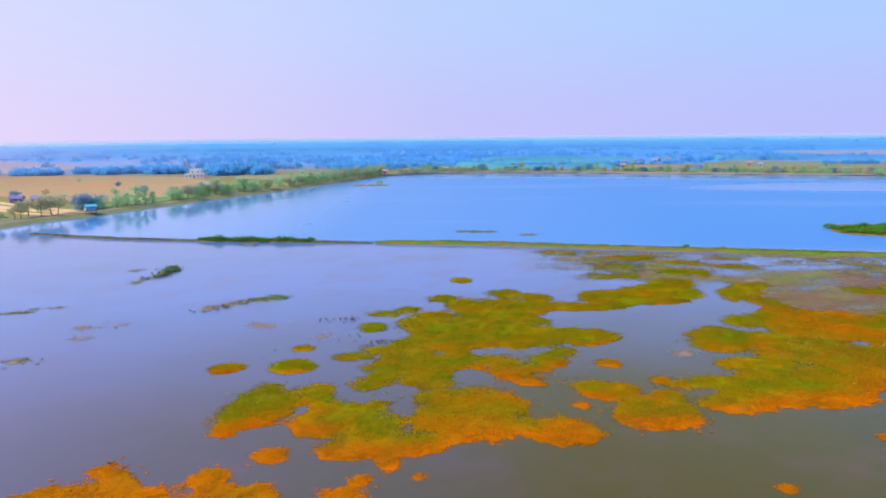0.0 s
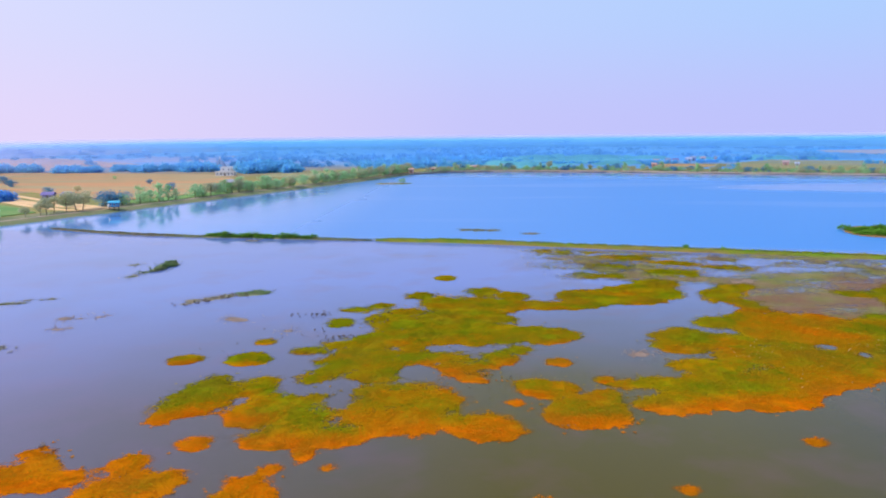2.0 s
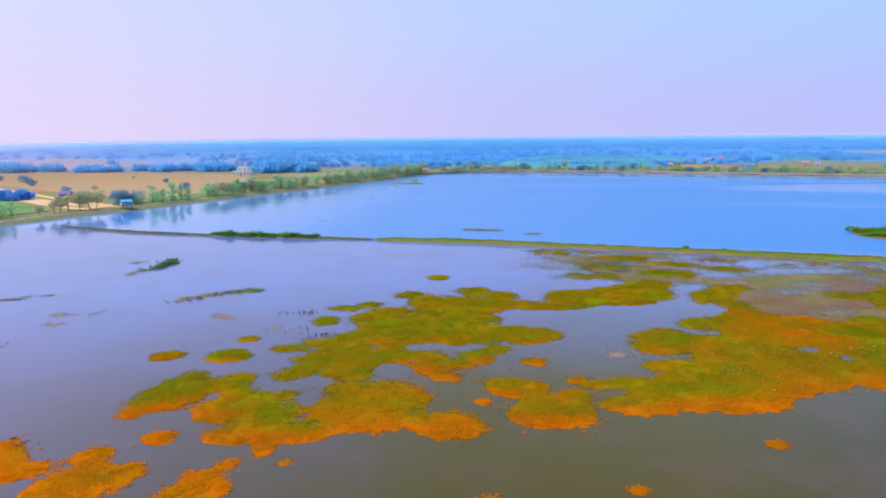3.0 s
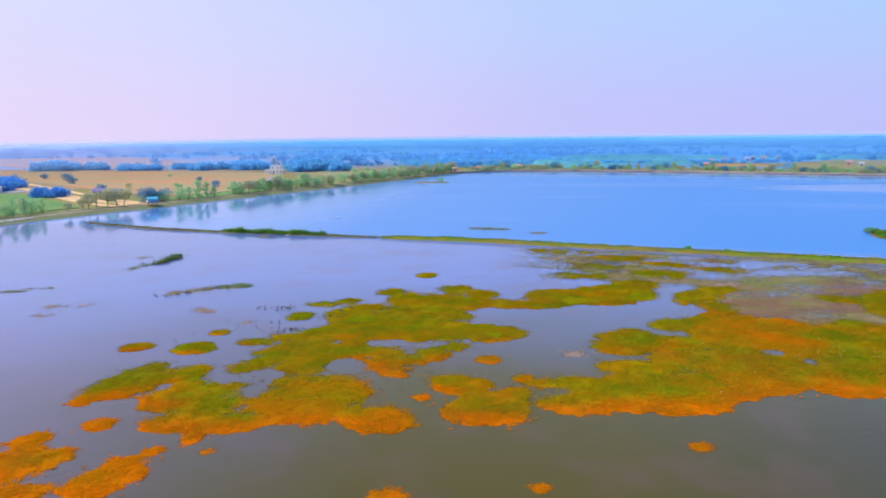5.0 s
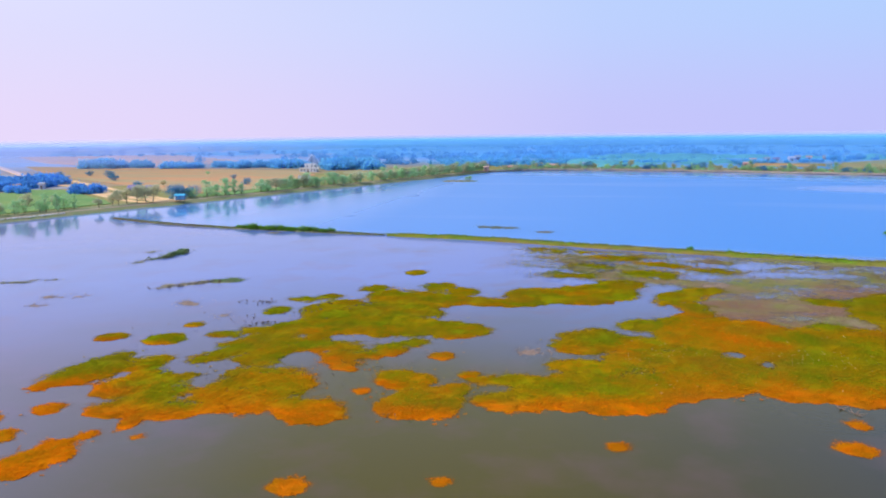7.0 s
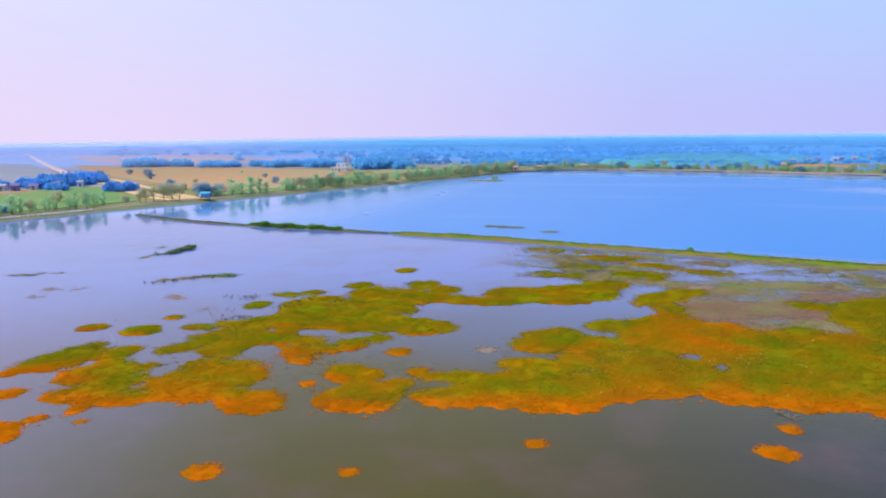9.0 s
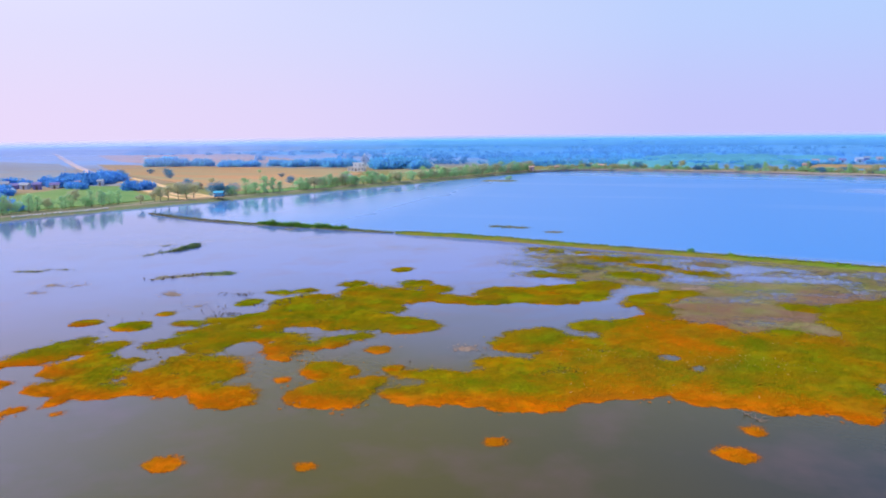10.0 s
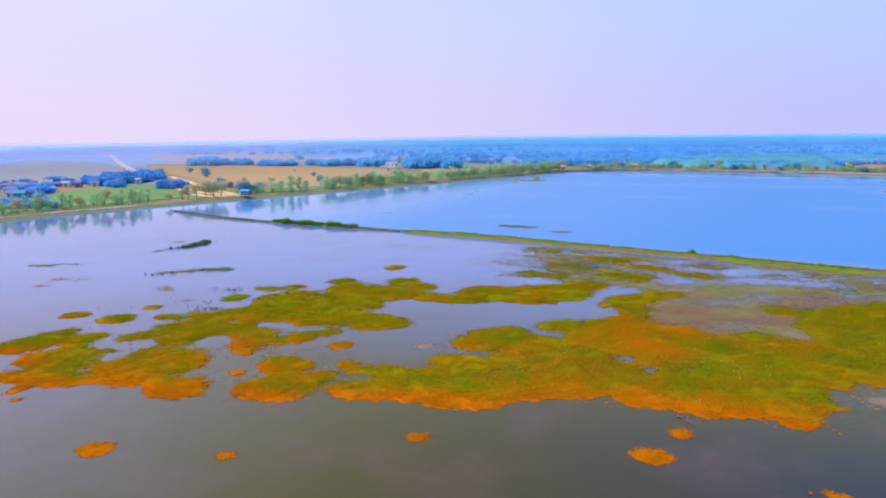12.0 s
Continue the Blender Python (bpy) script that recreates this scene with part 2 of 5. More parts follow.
def land_material():
    m = Nodes("plain_land")
    v = m.node("ShaderNodeTexVoronoi")
    v.inputs["Scale"].default_value = 0.006
    mp = m.node("ShaderNodeMapping")
    mp.inputs["Scale"].default_value = (1.0, 0.55, 1.0)
    m.link(m.co, mp.inputs[0])
    m.link(mp.outputs[0], v.inputs["Vector"])
    cell = m.node("ShaderNodeSeparateColor")
    m.link(v.outputs["Color"], cell.inputs[0])
    # blue distance haze is painted into these ground colours
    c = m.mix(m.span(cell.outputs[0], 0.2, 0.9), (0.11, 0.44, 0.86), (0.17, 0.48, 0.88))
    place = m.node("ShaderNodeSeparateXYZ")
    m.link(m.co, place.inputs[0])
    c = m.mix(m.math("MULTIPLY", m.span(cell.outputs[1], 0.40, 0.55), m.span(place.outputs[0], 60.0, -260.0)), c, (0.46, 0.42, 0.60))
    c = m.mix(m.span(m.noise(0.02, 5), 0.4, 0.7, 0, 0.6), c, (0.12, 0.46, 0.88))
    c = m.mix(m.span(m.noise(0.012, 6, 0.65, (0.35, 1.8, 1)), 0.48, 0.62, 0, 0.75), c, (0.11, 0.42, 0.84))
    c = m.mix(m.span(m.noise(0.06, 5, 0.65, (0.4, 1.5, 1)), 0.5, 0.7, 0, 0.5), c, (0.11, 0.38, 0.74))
    # patches of lilac haze tint in the western ground colour
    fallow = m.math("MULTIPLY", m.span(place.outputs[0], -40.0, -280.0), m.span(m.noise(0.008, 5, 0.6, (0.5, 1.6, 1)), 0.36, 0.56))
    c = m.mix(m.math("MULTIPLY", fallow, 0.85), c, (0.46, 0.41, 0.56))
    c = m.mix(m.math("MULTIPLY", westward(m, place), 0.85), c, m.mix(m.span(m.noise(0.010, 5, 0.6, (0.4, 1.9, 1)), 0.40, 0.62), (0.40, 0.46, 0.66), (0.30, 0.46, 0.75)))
    # dry stubble and fallow plots around the lake
    plot = m.mix(m.span(cell.outputs[2], 0.3, 0.7), (0.42, 0.30, 0.19), (0.28, 0.29, 0.15))
    plot = m.mix(m.span(m.noise(0.05, 5, 0.6, (0.4, 1.6, 1)), 0.42, 0.62, 0, 0.7), plot, (0.34, 0.27, 0.20))
    away = m.node("ShaderNodeVectorMath")
    away.operation = "LENGTH"
    m.link(m.co, away.inputs[0])
    # the haze-tinted colours take over between 560 and 760 m
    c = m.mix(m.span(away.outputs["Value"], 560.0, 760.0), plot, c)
    m.bump(m.noise(0.6, 4), 0.4, 0.3)
    return m.done(c, 0.95, 0.0)


def field_material(name, a, b, c3, angle):
    m = Nodes(name)
    c = m.mix(m.span(m.noise(0.03, 4, 0.5, (0.4, 1.9, 1, angle)), 0.40, 0.58), a, b)
    c = m.mix(m.span(m.noise(0.12, 5, 0.6, (0.3, 1.8, 1, angle)), 0.5, 0.72, 0, 0.7), c, c3)
    c = m.mix(m.span(m.noise(1.4, 4), 0.5, 0.8, 0, 0.4), c, tuple(v * 0.6 for v in a))
    m.bump(m.noise(1.5, 4), 0.6, 0.2)
    return m.done(c, 0.95, 0.1)


def haze_material():
    """Sheet standing in for haze: clear by the lake, denser with every hundred metres."""
    m = Nodes("plain_haze")
    place = m.node("ShaderNodeSeparateXYZ")
    m.link(m.co, place.inputs[0])
    away = m.node("ShaderNodeVectorMath")
    away.operation = "LENGTH"
    m.link(m.co, away.inputs[0])
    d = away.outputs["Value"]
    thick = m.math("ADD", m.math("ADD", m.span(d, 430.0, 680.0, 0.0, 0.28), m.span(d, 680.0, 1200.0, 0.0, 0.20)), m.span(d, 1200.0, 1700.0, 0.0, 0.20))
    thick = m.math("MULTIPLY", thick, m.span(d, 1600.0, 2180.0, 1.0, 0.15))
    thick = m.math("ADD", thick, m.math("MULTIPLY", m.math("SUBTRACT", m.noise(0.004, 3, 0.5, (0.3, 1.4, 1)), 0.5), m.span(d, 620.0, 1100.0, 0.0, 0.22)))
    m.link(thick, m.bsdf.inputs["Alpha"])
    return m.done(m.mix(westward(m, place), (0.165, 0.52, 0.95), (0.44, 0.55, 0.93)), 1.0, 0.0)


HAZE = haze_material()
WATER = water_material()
BED = bed_material("floating_plants", (0.180, 0.210, 0.003), (0.345, 0.215, 0.003), (0.74, 0.165, 0.002), (0.56, 0.165, 0.002), (0.20, 0.125, 0.010), True)
DARK_BED = bed_material("reed_bed", (0.110, 0.230, 0.075), (0.190, 0.250, 0.110), (0.36, 0.29, 0.19), (0.29, 0.27, 0.20), (0.22, 0.19, 0.15), True)
TAN_BED = bed_material("withered_weed", (0.38, 0.27, 0.21), (0.33, 0.26, 0.22), (0.42, 0.27, 0.20), (0.36, 0.27, 0.22), (0.30, 0.24, 0.21), True)
WEST_DYKE = bed_material("dyke_reeds", (0.13, 0.22, 0.07), (0.19, 0.21, 0.09), (0.27, 0.20, 0.14), (0.24, 0.19, 0.14), (0.20, 0.17, 0.12))
DYKE = bed_material("dyke_grass", (0.12, 0.26, 0.010), (0.22, 0.25, 0.015), (0.36, 0.20, 0.08), (0.28, 0.17, 0.08), (0.24, 0.18, 0.08))
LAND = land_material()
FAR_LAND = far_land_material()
STUBBLE = field_material("ripe_stubble", (0.62, 0.32, 0.16), (0.47, 0.36, 0.20), (0.37, 0.34, 0.17), 0.9)
# stubble with blue haze mixed into its colour
HAZY_STUBBLE = field_material("hazy_stubble", (0.41, 0.36, 0.36), (0.36, 0.38, 0.44), (0.31, 0.38, 0.48), 0.7)
PADDY = field_material("green_crop", (0.15, 0.31, 0.10), (0.22, 0.34, 0.11), (0.33, 0.34, 0.13), 0.5)
CROP = field_material("yellow_crop", (0.32, 0.32, 0.15), (0.41, 0.35, 0.20), (0.27, 0.32, 0.16), 0.1)
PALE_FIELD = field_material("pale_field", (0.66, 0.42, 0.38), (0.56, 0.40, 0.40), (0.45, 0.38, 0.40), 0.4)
MEADOW = field_material("dry_meadow", (0.27, 0.27, 0.09), (0.36, 0.28, 0.11), (0.20, 0.25, 0.09), 0.6)
DIRT = plain_material("pale_dirt", (0.80, 0.50, 0.24), (0.86, 0.58, 0.32), 0.15)
# a paler, pinker road colour for the far stretch
ROAD_PALE = plain_material("pale_far_road", (0.74, 0.58, 0.58), (0.66, 0.52, 0.55), 0.05)
PALE_DIRT = plain_material("pale_shore_soil", (0.55, 0.40, 0.33), (0.42, 0.31, 0.25), 0.12)
BANK = plain_material("grassy_bank", (0.17, 0.23, 0.09), (0.29, 0.25, 0.14), 0.25, fine=2.0)
BARK = plain_material("bark", (0.20, 0.15, 0.11), (0.28, 0.22, 0.16), 1.5)
# shore and dusty leaves are paler than foliage, lifted to carry the haze
LEAF = leaf_material("shore_leaves", (0.44, 0.72, 0.42), (0.56, 0.78, 0.48), glow=0.55)
LEAF_DUSTY = leaf_material("dusty_leaves", (0.57, 0.60, 0.40), (0.66, 0.65, 0.45), glow=0.55)
# the blue in the tree and wood colours is haze put into the leaves
LEAF_HAZE = leaf_material("haze_blue_leaves", (0.14, 0.46, 0.92), (0.19, 0.51, 0.95), shade=0.1, glow=0.5)
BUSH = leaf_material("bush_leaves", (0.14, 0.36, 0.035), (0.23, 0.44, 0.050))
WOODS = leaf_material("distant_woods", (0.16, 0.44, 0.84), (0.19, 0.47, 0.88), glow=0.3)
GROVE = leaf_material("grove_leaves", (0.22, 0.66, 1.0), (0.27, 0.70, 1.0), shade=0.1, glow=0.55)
LEAF_BLUE = leaf_material("blue_tinted_leaves", (0.12, 0.34, 0.56), (0.17, 0.40, 0.58))
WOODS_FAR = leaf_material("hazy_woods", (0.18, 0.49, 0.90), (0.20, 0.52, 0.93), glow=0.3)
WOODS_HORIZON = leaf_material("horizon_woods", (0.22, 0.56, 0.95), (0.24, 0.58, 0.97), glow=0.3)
WOODS_GREEN = leaf_material("hazy_green_woods", (0.10, 0.39, 0.50), (0.12, 0.41, 0.52), glow=0.0)
# plaster and clay with distance haze mixed into the colour
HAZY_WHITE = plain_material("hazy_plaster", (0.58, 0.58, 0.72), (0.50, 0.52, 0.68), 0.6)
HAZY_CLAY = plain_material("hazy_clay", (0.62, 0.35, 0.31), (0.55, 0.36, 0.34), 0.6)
WHITE = plain_material("white_plaster", (0.76, 0.75, 0.76), (0.68, 0.67, 0.70), 0.6)
BLUE_PAINT = plain_material("blue_paint", (0.06, 0.36, 0.66), (0.08, 0.42, 0.70), 0.8)
CYAN_PAINT = plain_material("pale_blue_paint", (0.08, 0.46, 0.72), (0.12, 0.52, 0.75), 0.8)
BRICK = plain_material("brick_red", (0.48, 0.25, 0.20), (0.42, 0.24, 0.20), 0.8)
TIN = plain_material("grey_tin", (0.42, 0.43, 0.50), (0.34, 0.34, 0.42), 0.8, 0.5)
PURPLE = plain_material("dark_tile", (0.26, 0.21, 0.48), (0.21, 0.18, 0.42), 0.8)
CLAY = plain_material("clay_plaster", (0.52, 0.36, 0.24), (0.46, 0.34, 0.26), 0.8)
TAN_WOOD = plain_material("bleached_wood", (0.28, 0.19, 0.14), (0.24, 0.17, 0.13), 2.0)
STRAW = plain_material("bleached_straw", (0.50, 0.30, 0.08), (0.58, 0.38, 0.14), 2.0)
TIMBER = plain_material("dark_timber", (0.12, 0.08, 0.06), (0.16, 0.11, 0.08), 1.0)
# window panes lightened to carry the haze
GLASS = plain_material("dark_window", (0.17, 0.19, 0.25), (0.20, 0.22, 0.28), 1.0, 0.15, 0.0)
STONE = plain_material("pale_stone", (0.62, 0.63, 0.68), (0.54, 0.56, 0.63), 0.8)
FILM = bed_material("thin_water_weed", (0.22, 0.26, 0.06), (0.33, 0.28, 0.15), (0.29, 0.155, 0.090), (0.26, 0.160, 0.125), (0.22, 0.13, 0.075), True)

# ---- geometry helpers ----
rng = np.random.default_rng(7)


def mesh_object(name, verts, faces, material, at=(0, 0, 0), parent=None, smooth=False, **layers):
    """One mesh from arrays, given in world metres, with its origin at 'at'."""
    me = bpy.data.meshes.new(name)
    v = np.asarray(verts, float) - np.asarray(at, float)
    me.from_pydata(v.tolist(), [], faces if isinstance(faces, list) else faces.tolist())
    for key, values in layers.items():
        me.attributes.new(key, "FLOAT", "POINT").data.foreach_set("value", np.asarray(values, np.float32))
    me.materials.append(material)
    if smooth:
        me.polygons.foreach_set("use_smooth", [True] * len(me.polygons))
    me.update()
    ob = new(name, me)
    if parent is None:
        ob.location = at
    else:
        ob.parent = parent
        ob.location = Vector(at) - parent.location
    return ob


def part(name, bm, material, parent, label=""):
    """Links a bmesh as one mesh object under a thing or a part; its coordinates are the parent's own."""
    me = bpy.data.meshes.new(name)
    bm.to_mesh(me)
    bm.free()
    me.materials.append(material)
    ob = new(name, me)
    ob.parent = parent
    if label:
        tagged(ob, label)
    return ob


def holder(name, x, y, z=0.0, turn=0.0):
    ob = new(name)
    ob.matrix_world = pose(x, y, z, 0, 0, turn)
    return ob


def lattice(i, j, seed):
    h = np.sin(i * 127.1 + j * 311.7 + seed * 74.7) * 43758.5453
    return h - np.floor(h)


def value_noise(x, y, seed=0):
    i, j = np.floor(x), np.floor(y)
    u, v = x - i, y - j
    u, v = u * u * (3 - 2 * u), v * v * (3 - 2 * v)
    return ((lattice(i, j, seed) * (1 - u) + lattice(i + 1, j, seed) * u) * (1 - v)
            + (lattice(i, j + 1, seed) * (1 - u) + lattice(i + 1, j + 1, seed) * u) * v)


def fbm(x, y, scale, seed=0, octaves=4):
    total, amp, norm = 0.0, 1.0, 0.0
    for k in range(octaves):
        total = total + amp * value_noise(x * scale * 2 ** k, y * scale * 2 ** k, seed + k * 13)
        norm += amp
        amp *= 0.55
    return total / norm - 0.5


def smooth(a, b, x):
    t = np.clip((x - a) / (b - a), 0, 1)
    return t * t * (3 - 2 * t)


# ---- ground and lake ----
CENTRE = (40.0, 200.0)
SHORE = [(-166, 165), (-162, 195), (-154, 220), (-145, 243), (-134, 268), (-124, 293), (-113, 320), (-100, 352), (-83, 392), (-62, 444),
         (-36, 514), (-8, 541), (36, 544), (110, 526), (200, 494), (300, 464), (430, 400), (520, 280), (520, 80), (400, -120), (180, -240), (-60, -230), (-170, -110), (-180, 40), (-170, 120)]


def shore_radius():
    a = np.array([math.atan2(y - CENTRE[1], x - CENTRE[0]) for x, y in SHORE])
    r = np.array([math.hypot(y - CENTRE[1], x - CENTRE[0]) for x, y in SHORE])
    o = np.argsort(a)
    a, r = a[o], r[o]
    a = np.concatenate([a - 2 * np.pi, a, a + 2 * np.pi])
    r = np.concatenate([r, r, r])
    angles = np.linspace(-np.pi, np.pi, 1441)[:-1]
    # straight edges between the corners of the shore: interpolate 1/r, softened
    rad = 1 / np.interp(angles, a, 1 / r)
    rad = (rad + np.roll(rad, 1) + np.roll(rad, -1) + np.roll(rad, 2) + np.roll(rad, -2)) / 5
    x, y = CENTRE[0] + rad * np.cos(angles), CENTRE[1] + rad * np.sin(angles)
    return angles, rad + 3.0 * fbm(x, y, 0.05, 3) + 1.2 * fbm(x, y, 0.3, 5)


ANG, RAD = shore_radius()
LAND_Z = 1.1


def shore_point(angle, out):
    r = np.interp(angle, ANG, RAD) + out
    return CENTRE[0] + r * math.cos(angle), CENTRE[1] + r * math.sin(angle)


def shore_at(x, y, out):
    """The point 'out' metres behind the shore, in the direction of (x, y) from the lake's middle."""
    return shore_point(math.atan2(y - CENTRE[1], x - CENTRE[0]), out)


def inland(x, y):
    """Metres from the shore (positive on land)."""
    a = np.arctan2(np.asarray(y) - CENTRE[1], np.asarray(x) - CENTRE[0])
    return np.hypot(np.asarray(y) - CENTRE[1], np.asarray(x) - CENTRE[0]) - np.interp(a, ANG, RAD)


def build_ground():
    rings = [(-14, -1.6), (-5, -0.7), (0, -0.02), (1.6, 0.65), (3.2, 1.0), (5, LAND_Z), (9, LAND_Z), (16, LAND_Z), (40, LAND_Z), (120, LAND_Z), (300, LAND_Z), (700, LAND_Z), (1500, LAND_Z), (2800, LAND_Z), (4300, LAND_Z)]
    n = len(ANG)
    verts = []
    for out, z in rings:
        r = RAD + out
        x, y = CENTRE[0] + r * np.cos(ANG), CENTRE[1] + r * np.sin(ANG)
        zz = np.full(n, z) + (0.25 * fbm(x, y, 0.2, 9) if 0 < out < 10 else 0)
        verts.append(np.stack([x, y, zz], 1))
    verts = np.concatenate(verts + [np.array([[*CENTRE, -2.0]])])
    faces = []
    for k in range(len(rings) - 1):
        for i in range(n):
            j = (i + 1) % n
            faces.append((k * n + i, k * n + j, (k + 1) * n + j, (k + 1) * n + i)[::-1])
    last = len(verts) - 1
    for i in range(n):
        faces.append((last, i, (i + 1) % n))
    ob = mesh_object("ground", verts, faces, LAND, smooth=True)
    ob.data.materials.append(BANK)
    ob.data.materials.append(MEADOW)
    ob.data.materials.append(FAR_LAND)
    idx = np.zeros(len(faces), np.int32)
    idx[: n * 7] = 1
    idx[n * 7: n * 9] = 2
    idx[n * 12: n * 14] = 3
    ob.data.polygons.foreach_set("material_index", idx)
    return tagged(ob, "flat farmland around the lake with a low grassy bank", "ground", kind="structure")


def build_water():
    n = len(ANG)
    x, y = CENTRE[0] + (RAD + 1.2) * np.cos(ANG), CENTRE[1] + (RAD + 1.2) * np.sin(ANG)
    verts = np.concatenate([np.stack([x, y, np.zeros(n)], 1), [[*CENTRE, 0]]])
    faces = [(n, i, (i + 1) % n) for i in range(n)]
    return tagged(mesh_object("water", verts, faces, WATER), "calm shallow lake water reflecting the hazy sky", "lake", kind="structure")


build_ground()
build_water()


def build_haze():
    """A see-through sheet added over the far plain, above the tree tops, as haze."""
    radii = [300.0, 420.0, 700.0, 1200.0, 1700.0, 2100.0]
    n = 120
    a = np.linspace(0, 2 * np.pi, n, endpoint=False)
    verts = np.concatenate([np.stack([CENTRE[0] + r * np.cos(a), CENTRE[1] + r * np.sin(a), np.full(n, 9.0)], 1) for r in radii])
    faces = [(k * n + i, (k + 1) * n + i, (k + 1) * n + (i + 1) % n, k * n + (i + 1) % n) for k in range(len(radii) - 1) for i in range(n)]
    return tagged(mesh_object("haze", verts, faces, HAZE, (*CENTRE, 0)), "thin bluish see-through sheet standing in for haze over the distant plain", "haze", kind="structure")


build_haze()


def strip(name, points, width, z, material, label, category, thick=0.15, wobble=0.8, seed=1, step=4.0, kind="structure"):
    """A low raised band along a line of points: a path, road or dyke base."""
    pts = [Vector((*p, 0)) for p in points]
    line = []
    for a, b in zip(pts, pts[1:]):
        k = max(2, int((b - a).length / step))
        line += [a.lerp(b, i / k) for i in range(k)]
    line.append(pts[-1])
    for _ in range(6):
        line = [line[0]] + [(line[i - 1] + line[i] * 2 + line[i + 1]) / 4 for i in range(1, len(line) - 1)] + [line[-1]]
    verts, faces = [], []
    for i, p in enumerate(line):
        d = (line[min(i + 1, len(line) - 1)] - line[max(i - 1, 0)]).normalized()
        s = Vector((d.y, -d.x, 0))
        w = width(i / len(line)) if callable(width) else width
        for side in (-1, 1):
            e = w / 2 + wobble * float(fbm(np.array(p.x * 1.0 + side * 50), np.array(p.y * 1.0), 0.15, seed))
            o = p + s * side * e
            verts += [(o.x + s.x * side * 0.25, o.y + s.y * side * 0.25, z - thick), (o.x, o.y, z)]
    for i in range(len(line) - 1):
        a, b = i * 4, i * 4 + 4
        faces += [(a, b, b + 1, a + 1), (a + 1, b + 1, b + 3, a + 3), (a + 3, b + 3, b + 2, a + 2)]
    at = verts[len(verts) // 2]
    return tagged(mesh_object(name, verts, faces, material, (at[0], at[1], 0)), label, category, kind=kind)

# ---- roads and fields ----
bank_line = [shore_at(x, y, 6.0) for x, y in SHORE[:12]]
strip("bank_path", bank_line, 1.5, LAND_Z + 0.10, PALE_DIRT, "narrow pale footpath along the top of the lake bank", "path")
strip("dirt_road", [(-137, 274), (-158, 284), (-181, 297), (-235, 338), (-298, 378), (-391, 454), (-520, 561), (-802, 803)], 6.0, LAND_Z + 0.24, DIRT, "pale sandy dirt road running straight across the fields", "road")
strip("far_road", [(-288, 371), (-391, 454), (-520, 561), (-802, 803), (-1000, 970)], 4.5, LAND_Z + 0.7, ROAD_PALE, "paler far stretch of road on a low bank, straight across the plain", "road", thick=0.7)
strip("dirt_track", [(-140, 281), (-162, 294), (-186, 311), (-236, 351), (-290, 392)], 3.2, LAND_Z + 0.26, DIRT, "pale sandy track beside the dirt road", "track")
strip("dirt_track", [(-143, 268), (-158, 274), (-177, 287), (-212, 314)], 3.6, LAND_Z + 0.22, DIRT, "worn sandy track on the lake side of the road", "track")
strip("far_bank_path", [shore_at(x, y, 2.0) for x, y in SHORE[10:17]], 1.1, LAND_Z + 0.06, PALE_DIRT, "pale earth edge along the far shore of the lake", "path", thick=0.8, wobble=1.5)


def field(name, corners, material, label, height=0.22):
    """A standing crop or stubble: a low slab with ragged edges."""
    pts = []
    for (x0, y0), (x1, y1) in zip(corners, corners[1:] + corners[:1]):
        k = max(2, int(math.hypot(x1 - x0, y1 - y0) / 6))
        for i in range(k):
            x, y = x0 + (x1 - x0) * i / k, y0 + (y1 - y0) * i / k
            pts.append((x + 3 * float(fbm(np.array(x), np.array(y), 0.1, 4)), y + 3 * float(fbm(np.array(x), np.array(y), 0.1, 8))))
    n = len(pts)
    cx, cy = sum(p[0] for p in pts) / n, sum(p[1] for p in pts) / n
    verts = [(x, y, LAND_Z - 0.2) for x, y in pts] + [(x, y, LAND_Z + height) for x, y in pts]
    faces = [(i, (i + 1) % n, n + (i + 1) % n, n + i) for i in range(n)] + [tuple(range(n, 2 * n))]
    return tagged(mesh_object(name, verts, faces, material, (cx, cy, 0)), label, "field", kind="structure")


field("stubble_field", [(-150, 312), (-190, 334), (-240, 370), (-300, 408), (-395, 480), (-500, 572), (-330, 545), (-190, 512), (-150, 462), (-138, 400), (-124, 352)], STUBBLE, "broad ochre field of ripe stubble behind the bank")
field("stubble_field", [(-345, 400), (-420, 466), (-560, 580), (-760, 640), (-560, 400), (-400, 330)], HAZY_STUBBLE, "haze-tinted ochre stubble field beyond the dirt road")
field("stubble_field", [(-242, 336), (-300, 374), (-391, 448), (-420, 466), (-404, 330), (-330, 298), (-264, 318)], HAZY_STUBBLE, "haze-tinted stubble field between the road and the village", 0.17)
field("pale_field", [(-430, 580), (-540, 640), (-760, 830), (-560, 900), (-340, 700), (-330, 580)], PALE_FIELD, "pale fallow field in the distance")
field("crop_field", [(-158, 262), (-180, 282), (-240, 326), (-262, 322), (-250, 280), (-236, 246), (-200, 190), (-182, 190), (-172, 225)], PADDY, "green crop field between the road and the lake bank", 0.3)
field("crop_field", [(-132, 470), (-66, 474), (-48, 512), (-84, 536), (-128, 524), (-146, 500)], CROP, "yellow-green crop field behind the shore trees", 0.3)
field("crop_field", [(211, 559), (265, 540), (338, 530), (430, 500), (470, 580), (379, 650), (283, 690), (233, 634)], CROP, "yellow-green crop field behind the far shore", 0.3)
field("crop_field", [(-128, 345), (-138, 322), (-148, 305), (-135, 298), (-124, 318), (-112, 346), (-118, 372)], PADDY, "narrow green strip of grass behind the bank", 0.2)
field("pale_field", [(446, 966), (640, 1010), (700, 860), (482, 773), (427, 871)], PALE_FIELD, "pale pinkish fallow field far beyond the lake")
